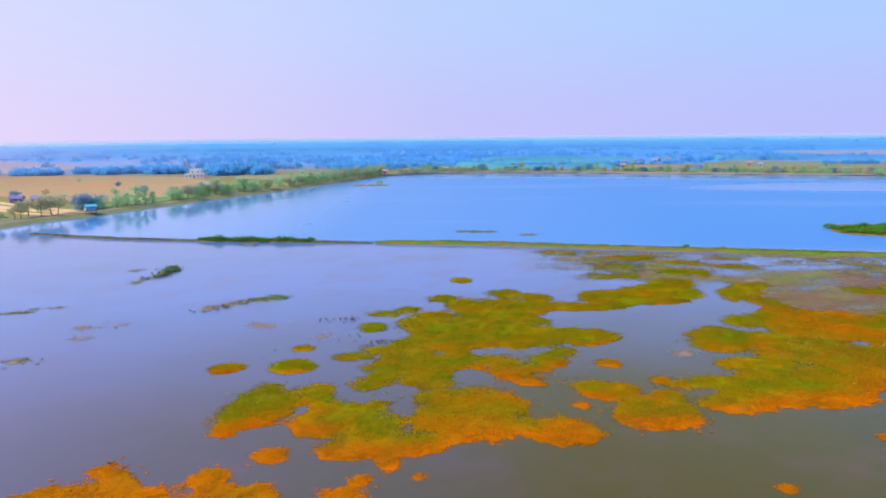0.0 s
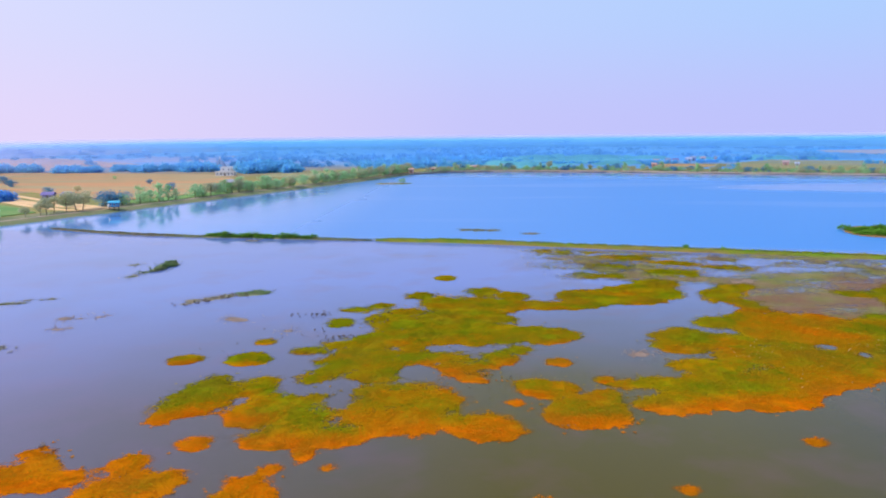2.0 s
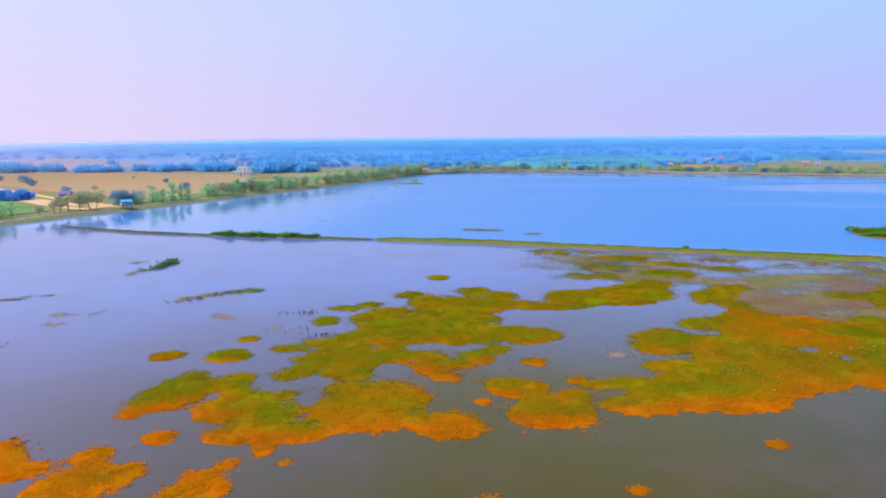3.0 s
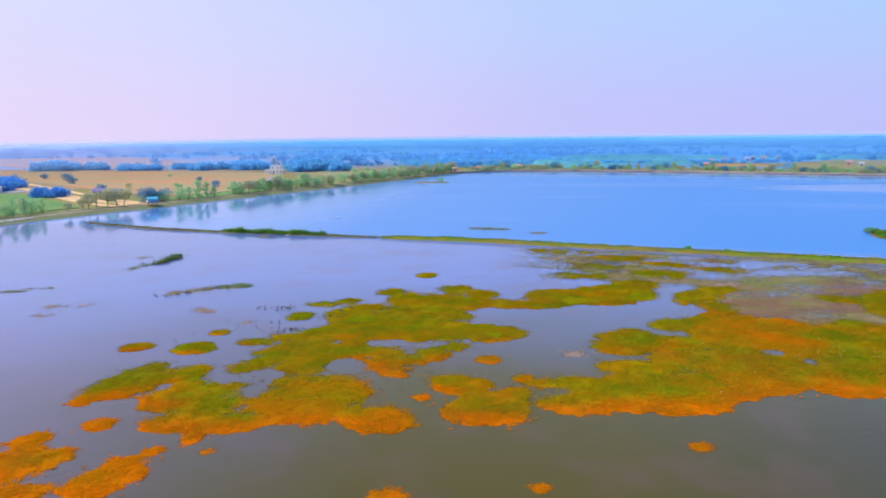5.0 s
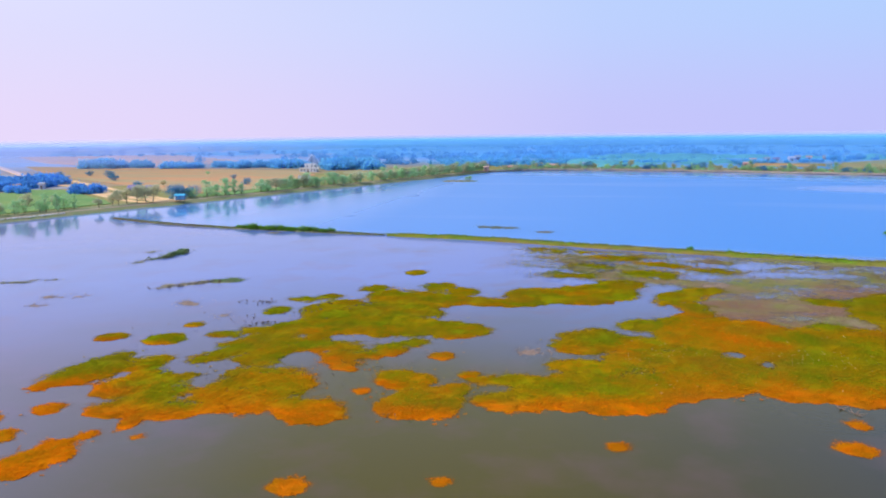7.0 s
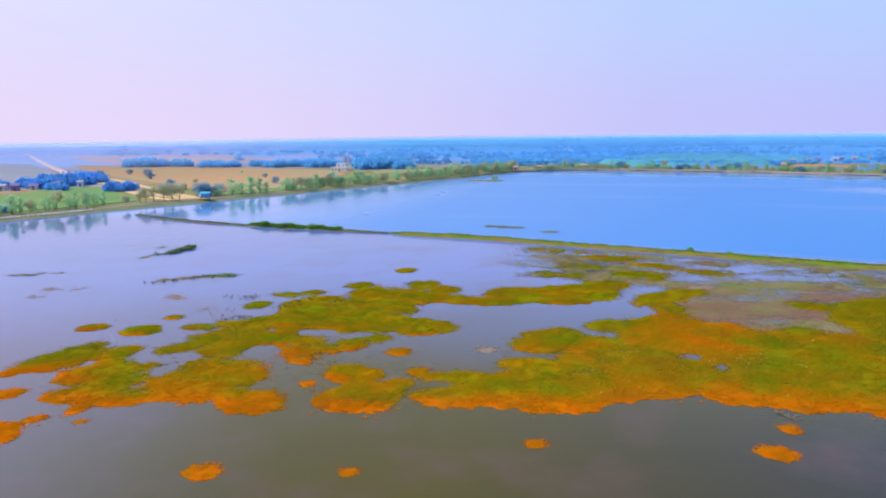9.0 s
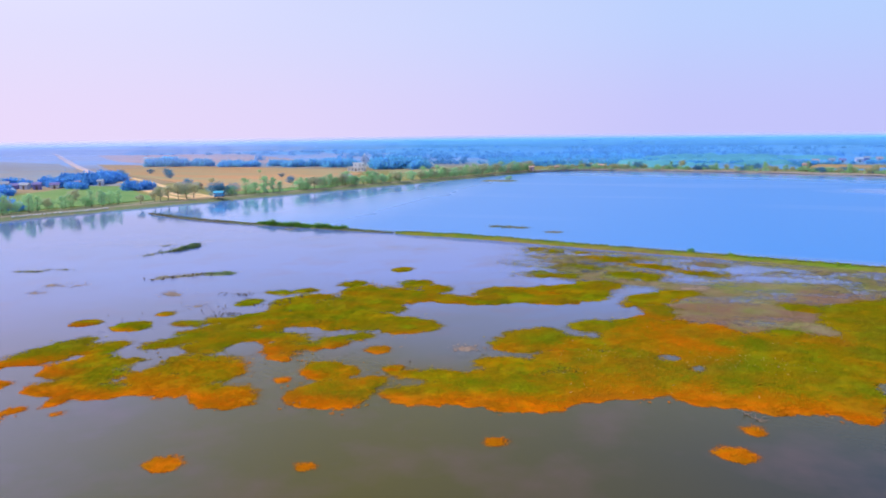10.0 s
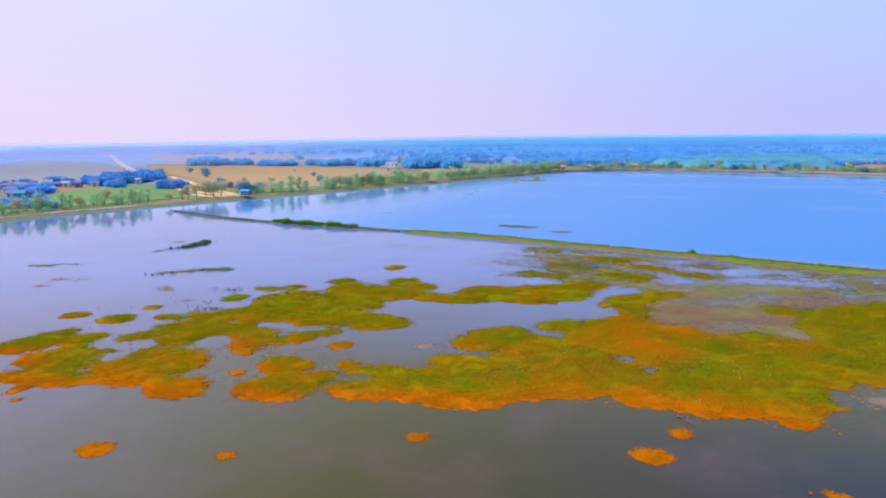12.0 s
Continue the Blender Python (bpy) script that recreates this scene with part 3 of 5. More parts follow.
field("stubble_field", [(120, 585), (165, 575), (200, 568), (205, 600), (150, 640), (115, 620)], STUBBLE, "small ochre field by the far shore village")

field("dirt_apron", [(-139, 267), (-135, 276), (-140, 284), (-152, 287), (-149, 275)], DIRT, "bare pale dirt where the road meets the bank", 0.14)

# ---- floating plants ----


def star_leaves(px, py, pz, size, rust, blades, lift):
    """Rosettes of pointed leaves at the given places: vertices, triangles and their rust value."""
    n = len(px)
    ang = rng.uniform(0, 2 * np.pi, (n, 1)) + np.arange(blades)[None, :] * (2 * np.pi / blades) + rng.normal(0, 0.3, (n, blades))
    length = size[:, None] * rng.uniform(0.6, 1.3, (n, blades))
    up = lift * length * rng.uniform(0.4, 1.4, (n, blades))
    w = 0.34 * length
    ca, sa = np.cos(ang), np.sin(ang)
    base = np.stack([px, py, pz], 1)[:, None, None, :]
    tri = np.zeros((n, blades, 3, 3))
    tri[:, :, 0] = np.stack([-sa * w * 0.6 - ca * 0.1 * length, ca * w * 0.6 - sa * 0.1 * length, up * 0.1], -1)
    tri[:, :, 1] = np.stack([sa * w - ca * -0.35 * length, -ca * w - sa * -0.35 * length, up * 0.75], -1)
    tri[:, :, 2] = np.stack([ca * length, sa * length, up], -1)
    v = (tri + base).reshape(-1, 3)
    f = np.arange(len(v)).reshape(-1, 3)
    return v, f, np.repeat(rust, blades * 3)


# withered blotches inside the beds: middle, half length, half width, strength
BLOTCHES = [(64, 117, 4, 4, 0.3), (69, 116.0, 5, 4, 0.35), (75, 115, 6, 4, 0.4), (82, 114, 6, 4, 0.4), (90, 111.5, 6, 4, 0.4), (70, 107.8, 3.5, 2.6, 0.8), (74, 105, 4.5, 2.4, 0.8),
            (56, 101.8, 3, 2, 0.7), (53.5, 99, 2.6, 2, 0.6), (46, 132, 6, 3, 0.5), (53, 137, 4, 3, 0.5), (9, 96, 4, 2.5, 0.6), (4, 92, 3, 2, 0.5), (-2, 92, 3, 3, 0.5), (17, 88, 4, 3, 0.5), (60, 112, 2.6, 2.2, 0.5), (20, 69.5, 5, 3.5, 0.7), (12, 69, 6, 3, 0.5), (-1, 66, 5, 3, 0.5), (-12, 72, 4, 3, 0.4)]


def plant_beds(groups, name, material, rust_bias, labels, cell=0.5, density=3.0, size=0.24, height=0.07, edge=0.9, south=1.35, lift=0.16, category="floating plants", seed=0, specks=0.05, feather=1.0, thin=1.0, gaps=()):
    """Beds of floating plants. Each group is a list of round or oval patches (x, y, radius or two half axes) that have grown
    together round the gaps; beds that touch share one outline, and each is a thing of its own."""
    groups = [[d if len(d) == 4 else (*d, d[2]) for d in g] for g in groups]
    patches = np.array([d for g in groups for d in g], float)
    owner = np.array([k for k, g in enumerate(groups) for _ in g])

    grown = 0.25 if patches[:, 2:].max() > 2.5 else -0.1

    def depth_in(x, y, oval_patch):
        u, v = (x - oval_patch[0]) / oval_patch[2], (y - oval_patch[1]) / oval_patch[3]
        q = np.hypot(u, v) + 1e-6
        steep = np.hypot(u / oval_patch[2], v / oval_patch[3]) + 1e-6
        return np.clip((1 - q) * q / steep, -30, min(oval_patch[2], oval_patch[3]))

    def spread(x, y, near):
        wx = x + 0.9 * edge * fbm(x, y, 0.2, 31 + seed)
        wy = y + 1.2 * edge * fbm(x, y, 0.2, 41 + seed)
        d = np.stack([depth_in(wx, wy, patches[i]) for i in near])
        best = d.argmax(0)
        whole = 0.5 * np.log(np.exp(2.0 * d).sum(0)) + grown         # neighbouring patches flow together
        for gap in gaps:
            whole = np.minimum(whole, -1.2 * depth_in(wx, wy, gap))
        ragged = np.minimum(whole, 2.6) + edge * (2.3 * fbm(x, y, 0.30, 51 + seed) + 2.5 * fbm(x, y, 0.9, 52 + seed, 3)) + 0.05
        return ragged, owner[near][best], whole

    made = []
    for k, g in enumerate(groups):
        g = np.array(g, float)
        lo, hi = (g[:, :2] - g[:, 2:]).min(0) - 2.5 - 1.5 * feather, (g[:, :2] + g[:, 2:]).max(0) + 2.5 + 1.5 * feather
        near = np.flatnonzero(((patches[:, :2] + patches[:, 2:] > lo - 3) & (patches[:, :2] - patches[:, 2:] < hi + 3)).all(1))
        nx, ny = int((hi[0] - lo[0]) / cell) + 2, int((hi[1] - lo[1]) / cell) + 2
        X, Y = np.meshgrid(lo[0] + np.arange(nx) * cell, lo[1] + np.arange(ny) * cell)
        f, own, whole = spread(X, Y, near)
        broad = whole.copy()
        for _ in range(int(2 * (min(2.2, 0.4 * g[:, 2:].min(1).max()) / cell) ** 2)):
            broad = (np.roll(broad, 1, 0) + 2 * broad + np.roll(broad, -1, 0)) / 4
            broad = (np.roll(broad, 1, 1) + 2 * broad + np.roll(broad, -1, 1)) / 4
        slope = np.gradient(broad, cell)[0]
        corner = np.stack([f[:-1, :-1], f[1:, :-1], f[:-1, 1:], f[1:, 1:]])
        mine = np.pad(own == k, 1)
        mine = mine[1:-1, 1:-1] | mine[:-2, 1:-1] | mine[2:, 1:-1] | mine[1:-1, :-2] | mine[1:-1, 2:]
        keep = (corner.max(0) > -0.6 - 3.0 * feather) & mine[:-1, :-1]
        ij = np.argwhere(keep)
        if len(ij) == 0:
            continue
        tall = np.clip(f / 2.2, 0, 1)
        Z = np.where(f <= 0.0, 0.012, 0.012 + height * tall * (0.55 + 0.9 * (fbm(X, Y, 0.9, 5) + 0.5)))
        facing = smooth(-0.1, 0.9, slope)          # edges that look towards the open shallow water wither first
        # the growth thins out gently on the lee side and inside, and ends abruptly on the weather side
        lee = feather * (1 - facing)
        cover = 1.1 * thin * smooth(-0.45 - 2.0 * lee, 0.7 + 2.7 * lee, f) - 0.45 * lee * smooth(0.10, 0.24, fbm(X, Y, 0.10, 171 + seed))
        rim = np.exp(-np.clip(broad, 0, None) / 3.0)
        rust = rust_bias[k] + south * (0.3 + 0.7 * smooth(112, 84, Y)) * rim * (0.05 + 0.80 * facing) + 0.16 * smooth(90, 64, Y) + 1.2 * fbm(X, Y, 0.06, 77) + 0.6 * fbm(X, Y, 0.28, 78)
        for bx, by, ba, bb, strength in BLOTCHES:
            rust = rust + 0.6 * strength * np.exp(-((X - bx) / ba) ** 2 - ((Y - by) / bb) ** 2)
        ids = np.arange(nx * ny).reshape(ny, nx)
        quads = np.stack([ids[ij[:, 0], ij[:, 1]], ids[ij[:, 0], ij[:, 1] + 1], ids[ij[:, 0] + 1, ij[:, 1] + 1], ids[ij[:, 0] + 1, ij[:, 1]]], 1)
        used, inv = np.unique(quads, return_inverse=True)
        verts = np.stack([X.ravel()[used], Y.ravel()[used], Z.ravel()[used]], 1)
        at = (float(g[:, 0].mean()), float(g[:, 1].mean()), 0.0)
        bed = mesh_object(name, verts, inv.reshape(-1, 4), material, at, smooth=True, rust=rust.ravel()[used], cover=cover.ravel()[used])
        tagged(bed, labels[k] if isinstance(labels, (list, tuple)) else labels, category)
        # leaf rosettes on the bed and a few adrift along its rim
        area = len(ij) * cell * cell
        n = int(area * density * 1.6) + 12
        tx, ty = rng.uniform(lo[0], hi[0], n * 6), rng.uniform(lo[1], hi[1], n * 6)
        tf, to, _ = spread(tx, ty, near)
        clump = fbm(tx, ty, 0.45, 91)
        thick = np.clip(cover, 0, 1)[np.clip(((ty - lo[1]) / cell).astype(int), 0, ny - 1), np.clip(((tx - lo[0]) / cell).astype(int), 0, nx - 1)] ** 2
        chance = np.where(tf > 0.05, (0.5 + 2.2 * clump) * thick, np.where(tf > -1.6, specks * 0.25 * (0.5 + 2 * clump), 0))
        pick = np.flatnonzero((to == k) & (rng.uniform(0, 1, len(tx)) < chance))[:n]
        tx, ty, tf = tx[pick], ty[pick], tf[pick]
        ci = np.clip(((tx - lo[0]) / cell).astype(int), 0, nx - 1)
        cj = np.clip(((ty - lo[1]) / cell).astype(int), 0, ny - 1)
        tz = np.where(tf > 0, np.maximum(Z[cj, ci], 0.0), 0.01)
        v, fc, r = star_leaves(tx, ty, tz, size * rng.uniform(0.5, 1.5, len(tx)), rust[cj, ci] + rng.normal(0, 0.14, len(tx)), 5, lift)
        tagged(mesh_object("foliage", v, fc, material, at, bed, rust=r, cover=np.ones(len(r))), kind="stuff")
        made.append(bed)
    return made


# patches that have grown together: middle, half width, half depth
WEST_ARM = [
    (-14.7, 80.2, 2.2, 4.0), (-14.4, 75.4, 3.3, 3.9), (-15.6, 72.2, 2.1, 2.2), (-12.0, 77.1, 2.7, 3.3), (-16.4, 70.3, 0.7, 1.0), (-14.6, 77.9, 3.0, 4.9), (-14.9, 73.1, 2.6, 2.7), (-11.6, 79.2, 2.5, 2.3)]
WEST_LOBES = [
    (-8.3, 81.1, 2.2, 3.4), (-5.9, 74.3, 3.6, 5.0), (-6.6, 71.7, 2.2, 2.5), (-3.3, 74.3, 3.1, 4.6), (-2.7, 66.1, 3.0, 2.6), (0.6, 66.9, 3.5, 3.3), (2.0, 62.9, 1.1, 1.8), (4.0, 68.0, 3.5, 3.6),
    (-0.5, 69.7, 3.0, 4.1), (0.1, 77.1, 2.4, 2.1)]
WEST_SHELF = [
    (8.3, 68.7, 2.6, 2.2), (10.7, 75.8, 5.6, 4.7), (14.5, 76.9, 2.2, 3.8), (8.3, 73.3, 4.4, 4.4), (5.1, 73.6, 3.2, 4.8), (13.1, 70.5, 1.9, 2.9), (15.8, 70.9, 2.1, 1.8), (19.6, 69.9, 3.9, 3.6),
    (12.2, 68.3, 0.8, 1.0), (5.1, 79.9, 3.4, 1.9), (5.2, 78.5, 4.0, 2.5)]
WEST_MIDDLE = [
    (-2.4, 83.9, 1.9, 2.3), (-1.2, 85.5, 1.6, 1.9), (2.2, 99.2, 4.2, 3.9), (0.6, 93.9, 2.7, 3.0), (5.4, 91.6, 5.0, 4.8), (5.3, 85.3, 3.5, 3.1), (7.1, 102.2, 6.0, 4.7), (9.1, 95.8, 2.4, 4.2),
    (-5.4, 95.3, 2.6, 1.8), (-1.9, 98.5, 2.5, 1.9), (10.5, 81.2, 2.8, 1.3), (-0.2, 88.5, 2.7, 3.4), (-2.2, 90.7, 1.9, 1.9)]
WEST_TAIL = [
    (14.6, 92.7, 3.3, 2.2), (15.4, 88.5, 2.7, 2.7), (17.8, 85.8, 2.3, 2.7), (19.3, 84.7, 1.3, 1.6), (21.7, 93.1, 2.6, 3.2), (19.2, 89.7, 2.3, 1.6), (24.6, 96.5, 1.8, 2.1), (11.6, 92.0, 1.9, 2.4)]
WEST_GREEN = [
    (0.7, 121.7, 2.2, 2.1), (-3.5, 118.9, 3.0, 2.0), (-4.4, 110.5, 2.2, 2.8), (3.6, 112.5, 4.0, 5.6), (10.2, 110.2, 5.5, 6.7), (16.6, 105.5, 6.7, 7.4), (22.7, 105.3, 5.2, 5.6), (28.7, 104.7, 4.0, 5.2),
    (32.3, 104.5, 1.9, 2.2), (5.9, 105.8, 4.4, 5.0), (15.6, 99.2, 3.3, 2.2), (15.8, 115.3, 6.3, 5.1), (20.5, 113.7, 3.8, 3.2), (5.1, 117.4, 3.5, 2.7)]
WEST_CREST = [
    (15.9, 124.1, 5.7, 6.8), (19.3, 131.9, 3.9, 5.2), (12.0, 123.9, 4.7, 4.6), (7.4, 130.0, 3.0, 3.2), (10.7, 127.7, 2.8, 3.6), (23.1, 123.5, 4.1, 5.0), (27.2, 123.8, 3.7, 3.4), (17.8, 117.4, 5.4, 3.8),
    (24.1, 129.9, 3.2, 3.7)]
WEST_HORN = [
    (31.1, 122.5, 4.6, 2.5), (38.4, 130.1, 5.5, 6.5), (35.2, 123.3, 5.6, 2.9), (44.1, 131.9, 4.3, 6.7), (48.7, 133.0, 5.1, 8.4), (53.6, 135.2, 3.5, 7.2), (46.3, 127.6, 5.4, 3.6), (53.7, 142.8, 4.8, 4.5)]
EAST_KNOB = [
    (48.4, 101.8, 4.4, 5.7), (46.3, 99.3, 2.3, 3.3), (50.2, 105.7, 3.0, 3.6), (53.7, 103.0, 4.1, 3.4), (58.0, 112.8, 3.8, 3.2), (55.2, 111.8, 2.1, 2.6), (56.6, 101.5, 4.8, 4.3)]
EAST_RIM = [
    (41.2, 77.2, 4.4, 2.6), (43.5, 79.9, 3.3, 3.3), (47.9, 81.8, 5.2, 6.3), (42.3, 83.9, 4.2, 2.1), (37.7, 83.3, 3.3, 1.5), (48.8, 90.6, 4.4, 3.0), (52.8, 84.3, 5.8, 8.1), (56.2, 78.8, 2.0, 2.2),
    (51.0, 78.0, 2.8, 2.2), (55.4, 89.6, 4.2, 8.5)]
EAST_MAIN = [
    (57.4, 90.3, 7.7, 10.1), (62.4, 90.5, 6.9, 8.2), (64.9, 99.1, 6.6, 13.8), (63.0, 109.5, 4.6, 10.6), (65.3, 115.6, 4.1, 3.9), (68.7, 109.6, 4.8, 9.8), (71.8, 96.6, 7.6, 12.2), (73.6, 86.5, 3.8, 2.8),
    (76.6, 87.0, 3.7, 2.8), (73.2, 111.0, 5.3, 8.1)]
EAST_LOBE = [
    (78.7, 92.3, 6.5, 8.9), (81.8, 91.6, 5.7, 7.1), (79.5, 106.4, 6.0, 7.7), (84.3, 102.4, 6.9, 16.4), (87.5, 89.8, 2.8, 6.3), (87.7, 85.4, 1.9, 2.1), (89.5, 103.2, 5.2, 14.2), (91.3, 94.6, 1.9, 5.0),
    (85.1, 111.3, 4.6, 4.4)]
EAST_GREEN = [
    (95.3, 123.2, 5.1, 14.4), (100.2, 127.3, 5.7, 15.2), (97.1, 114.9, 5.2, 15.4), (101.1, 115.0, 4.3, 15.3), (98.0, 133.7, 4.4, 6.2), (105.7, 125.9, 6.2, 19.8)]
ROUND_BED = [
    (26.7, 81.5, 2.6, 3.3), (25.3, 82.4, 1.7, 2.0), (31.0, 74.5, 4.0, 4.4), (34.1, 79.6, 1.9, 1.9), (34.1, 74.0, 1.6, 3.4), (28.3, 72.6, 1.6, 2.0), (29.4, 81.4, 1.4, 1.7), (31.3, 77.5, 2.0, 1.8)]
# open water inside the beds: middle, half width, half depth
GAPS = [(-9.2, 75.8, 0.9, 1.2), (1.9, 76.5, 1.1, 2.1), (10.8, 86.6, 2.3, 3.4), (14.6, 97.0, 3.7, 1.9), (68.5, 99.7, 1.0, 1.2), (71.9, 96.1, 1.0, 1.1), (93.2, 94.0, 1.4, 2.8)]
EAST_EDGE = [(108, 112, 8.0, 8.0), (112, 126, 8.0, 8.0), (118, 118, 7.0, 7.0), (116, 134, 6.0, 6.0)]
OLIVE, WIDE = "floating plant bed, olive with withered orange lobes", "wide olive and rust floating plant bed with an orange rim"
plant_beds([WEST_ARM, WEST_LOBES, WEST_SHELF, WEST_MIDDLE, WEST_TAIL, WEST_GREEN, WEST_CREST, WEST_HORN, EAST_KNOB, EAST_RIM, EAST_MAIN, EAST_LOBE, EAST_GREEN, EAST_EDGE], "plant_bed", BED,
           [-0.10, 0.05, 0.20, 0.05, -0.06, -0.06, -0.04, -0.06, -0.10, 0.09, 0.11, 0.05, -0.10, 0.0],
           [OLIVE, OLIVE, "floating plant bed with a broad withered orange ring", "olive floating plant bed with golden and orange blotches", "ragged olive floating plant bed with brown stems", "bright olive-green floating plant bed on shallow water", "green floating plant bed with ragged thin edges",
            "olive-green floating plant bed with tan patches", "rounded bright green floating plant bed", WIDE, WIDE, WIDE, "wide green floating plant bed, dense and leafy", "dense green floating plant bed at the marsh's eastern edge"], 0.33, 6.0, edge=0.62, gaps=GAPS, feather=1.0, specks=0.02)
plant_beds([ROUND_BED], "plant_islet", BED, [0.16], "round floating plant islet, olive with an orange rim", 0.3, 5.0, edge=0.5, seed=3, feather=0.5)
plant_beds([[(-23.1, 56.4, 6.1, 2.4), (-27.4, 54.6, 3.4, 2.9), (-22.4, 59.3, 2.0, 1.4), (-19.0, 56.6, 2.4, 1.6), (-24.4, 61.6, 1.3, 1.0)],
            [(-2.5, 52.4, 1.7, 2.2), (-1.3, 53.7, 2.1, 3.1), (-1.1, 55.5, 1.3, 2.3), (0.9, 54.3, 0.9, 1.0), (-1.1, 51.4, 1.5, 1.5)],
            [(-11.1, 55.8, 3.0, 3.0), (-9.1, 56.4, 1.4, 2.6), (-13.9, 59.5, 1.5, 1.9), (-14.1, 60.8, 0.9, 1.1), (-11.5, 53.8, 2.7, 2.9), (-14.1, 53.6, 2.2, 3.0)], [(-7.0, 50.0, 2.1, 1.7), (-8.8, 49.2, 2.0, 1.9)]],
           "plant_islet", BED, [0.50, 0.46, 0.46, 0.50], "withered orange-brown floating plant islet", 0.3, 5.0, edge=0.45, seed=5, feather=0.4)
# small islets: middle, half length, half width, turn
SMALL = [(10.6, 146.7, 2.4, 3.6, 7, -0.25), (-13.4, 99.4, 1.9, 1.5, 8, 0.2), (-13.4, 91.2, 3.0, 3.0, 8, -0.05), (-22.1, 90.7, 2.7, 2.3, 8, 0.26), (-9.7, 64.4, 2.0, 1.9, 9, 0.6), (23.3, 76.8, 1.1, 1.1, 9, 0.6), (5.2, 60.1, 0.9, 1.0, 9, 0.7),
         (-0.2, 59.3, 1.0, 0.7, 9, 0.7), (29.5, 91.5, 2.1, 2.0, 8, 0.3), (34.6, 84.7, 1.1, 1.6, 9, 0.15), (52.9, 67.7, 1.5, 1.5, 9, 0.7), (24.8, 53.9, 2.0, 1.3, 11, 0.7), (75.0, 72.0, 2.0, 2.0, 21, 0.7), (76.9, 78.0, 0.8, 1.4, 21, 0.6), (-2.5, 57.2, 1.5, 0.6, -1, 0.7), (37.7, 57.5, 0.8, 0.4, 30, 0.8), (90.0, 70.0, 0.8, 0.4, 10, 0.7)]


def oval(x, y, a, b, turn):
    """An oval patch as three overlapping discs."""
    long, short = max(a, b), min(a, b)
    w = radians(turn + (0 if a >= b else 90))
    o = max(long - short, 0.0)
    return [(x + math.cos(w) * o * s, y + math.sin(w) * o * s, short * (1.0 if s == 0 else 0.82)) for s in ((-1, 0, 1) if o > 0.15 else (0,))]


for i, (x, y, a, b, turn, rust) in enumerate(SMALL):
    plant_beds([oval(x, y, a, b, turn)], "plant_islet", BED, [rust + 0.12], "small islet of withered orange floating plants" if rust > 0.4 else "small islet of olive floating plants", 0.25, 4.0, edge=0.32, seed=10 + i, specks=0.01, feather=0.5, south=0.7)
plant_beds([[(64.1, 132.9, 4.2), (67.8, 138.0, 3.6), (62.5, 128.1, 2.4), (70.6, 139.6, 2.6), (65.5, 126.0, 3.0), (66.5, 121.5, 2.6)]], "plant_islet", BED, [0.04], "olive floating plant islet beside a narrow channel", 0.35, 4.0, seed=40)
plant_beds([oval(71.5, 144.6, 3.0, 1.8, 0)], "weed_patch", TAN_BED, [0.6], "pale tan patch of dry weed among thin green weed", 0.3, 3.0, height=0.03, seed=43, category="water weed")
plant_beds([oval(88.8, 133.5, 2.6, 3.6, 80)], "plant_islet", BED, [0.05], "green floating plant islet among thin weed", 0.3, 3.0, seed=41)
TAN = [(41.2, 95.5, 1.1, 0.8, 8), (-50.1, 112.5, 4.1, 1.4, 20), (-49.6, 105.4, 1.3, 0.8, 8), (-22.3, 112.5, 2.5, 1.8, 8), (-11.7, 105.5, 1.0, 1.0, 8), (96.5, 94.7, 1.7, 1.0, 21)]
for i, (x, y, a, b, turn) in enumerate(TAN):
    plant_beds([oval(x, y, a, b, turn)], "weed_patch", TAN_BED, [0.5], "thin patch of withered tan weed just above the water", 0.25, 3.0, height=0.03, edge=0.4, seed=60 + i, lift=0.15, size=0.24, category="water weed", specks=0.3, feather=1.2)
plant_beds([[(-33.2, 126.5, 1.8), (-30.2, 129.2, 1.7), (-35.6, 124.7, 1.7), (-31.7, 127.7, 1.7), (-36.2, 122.6, 0.9)], [(-25.7, 131.6, 2.5), (-28.4, 130.7, 2.0)]], "reed_bar", DARK_BED, [0.60, 0.02], ["long narrow bar of green-brown reeds", "green reeds at the end of a brown reed bar"], 0.35, 5.0, height=0.05, edge=0.5, size=0.24, lift=0.4, seed=80, category="reeds")
plant_beds([[(-57.1, 160.7, 2.1), (-56.8, 156.5, 1.9), (-56.8, 153.8, 1.6), (-57.7, 162.5, 1.8), (-56.8, 158.3, 1.9), (-58.0, 151.5, 1.1)]], "reed_clump", DARK_BED, [-0.1], "dense dark green clump of tall reeds", 0.35, 9.0, height=0.25, edge=0.5, size=0.34, lift=0.9, seed=81, category="reeds")
for i, (x, y, a, b, turn) in enumerate([(-58.9, 148.2, 3.6, 1.1, 80), (-65.5, 160.4, 1.5, 0.9, 7), (-65.8, 124.9, 2.9, 0.9, 12), (-70.5, 121.3, 3.2, 1.0, 12), (-52.6, 94.4, 2.3, 1.7, 10), (-49.6, 198.8, 2.3, 1.2, 0), (32.2, 212.5, 2.8, 1.4, -3), (16.5, 220.5, 7.0, 2.6, -8)]):
    plant_beds([oval(x, y, a, b, turn)], "reed_patch", DARK_BED, [0.65], "sparse patch of brown-green reeds standing in water", 0.3, 4.0, height=0.04, edge=0.6, size=0.24, lift=0.4, seed=90 + i, category="reeds", specks=0.15, feather=0.8)


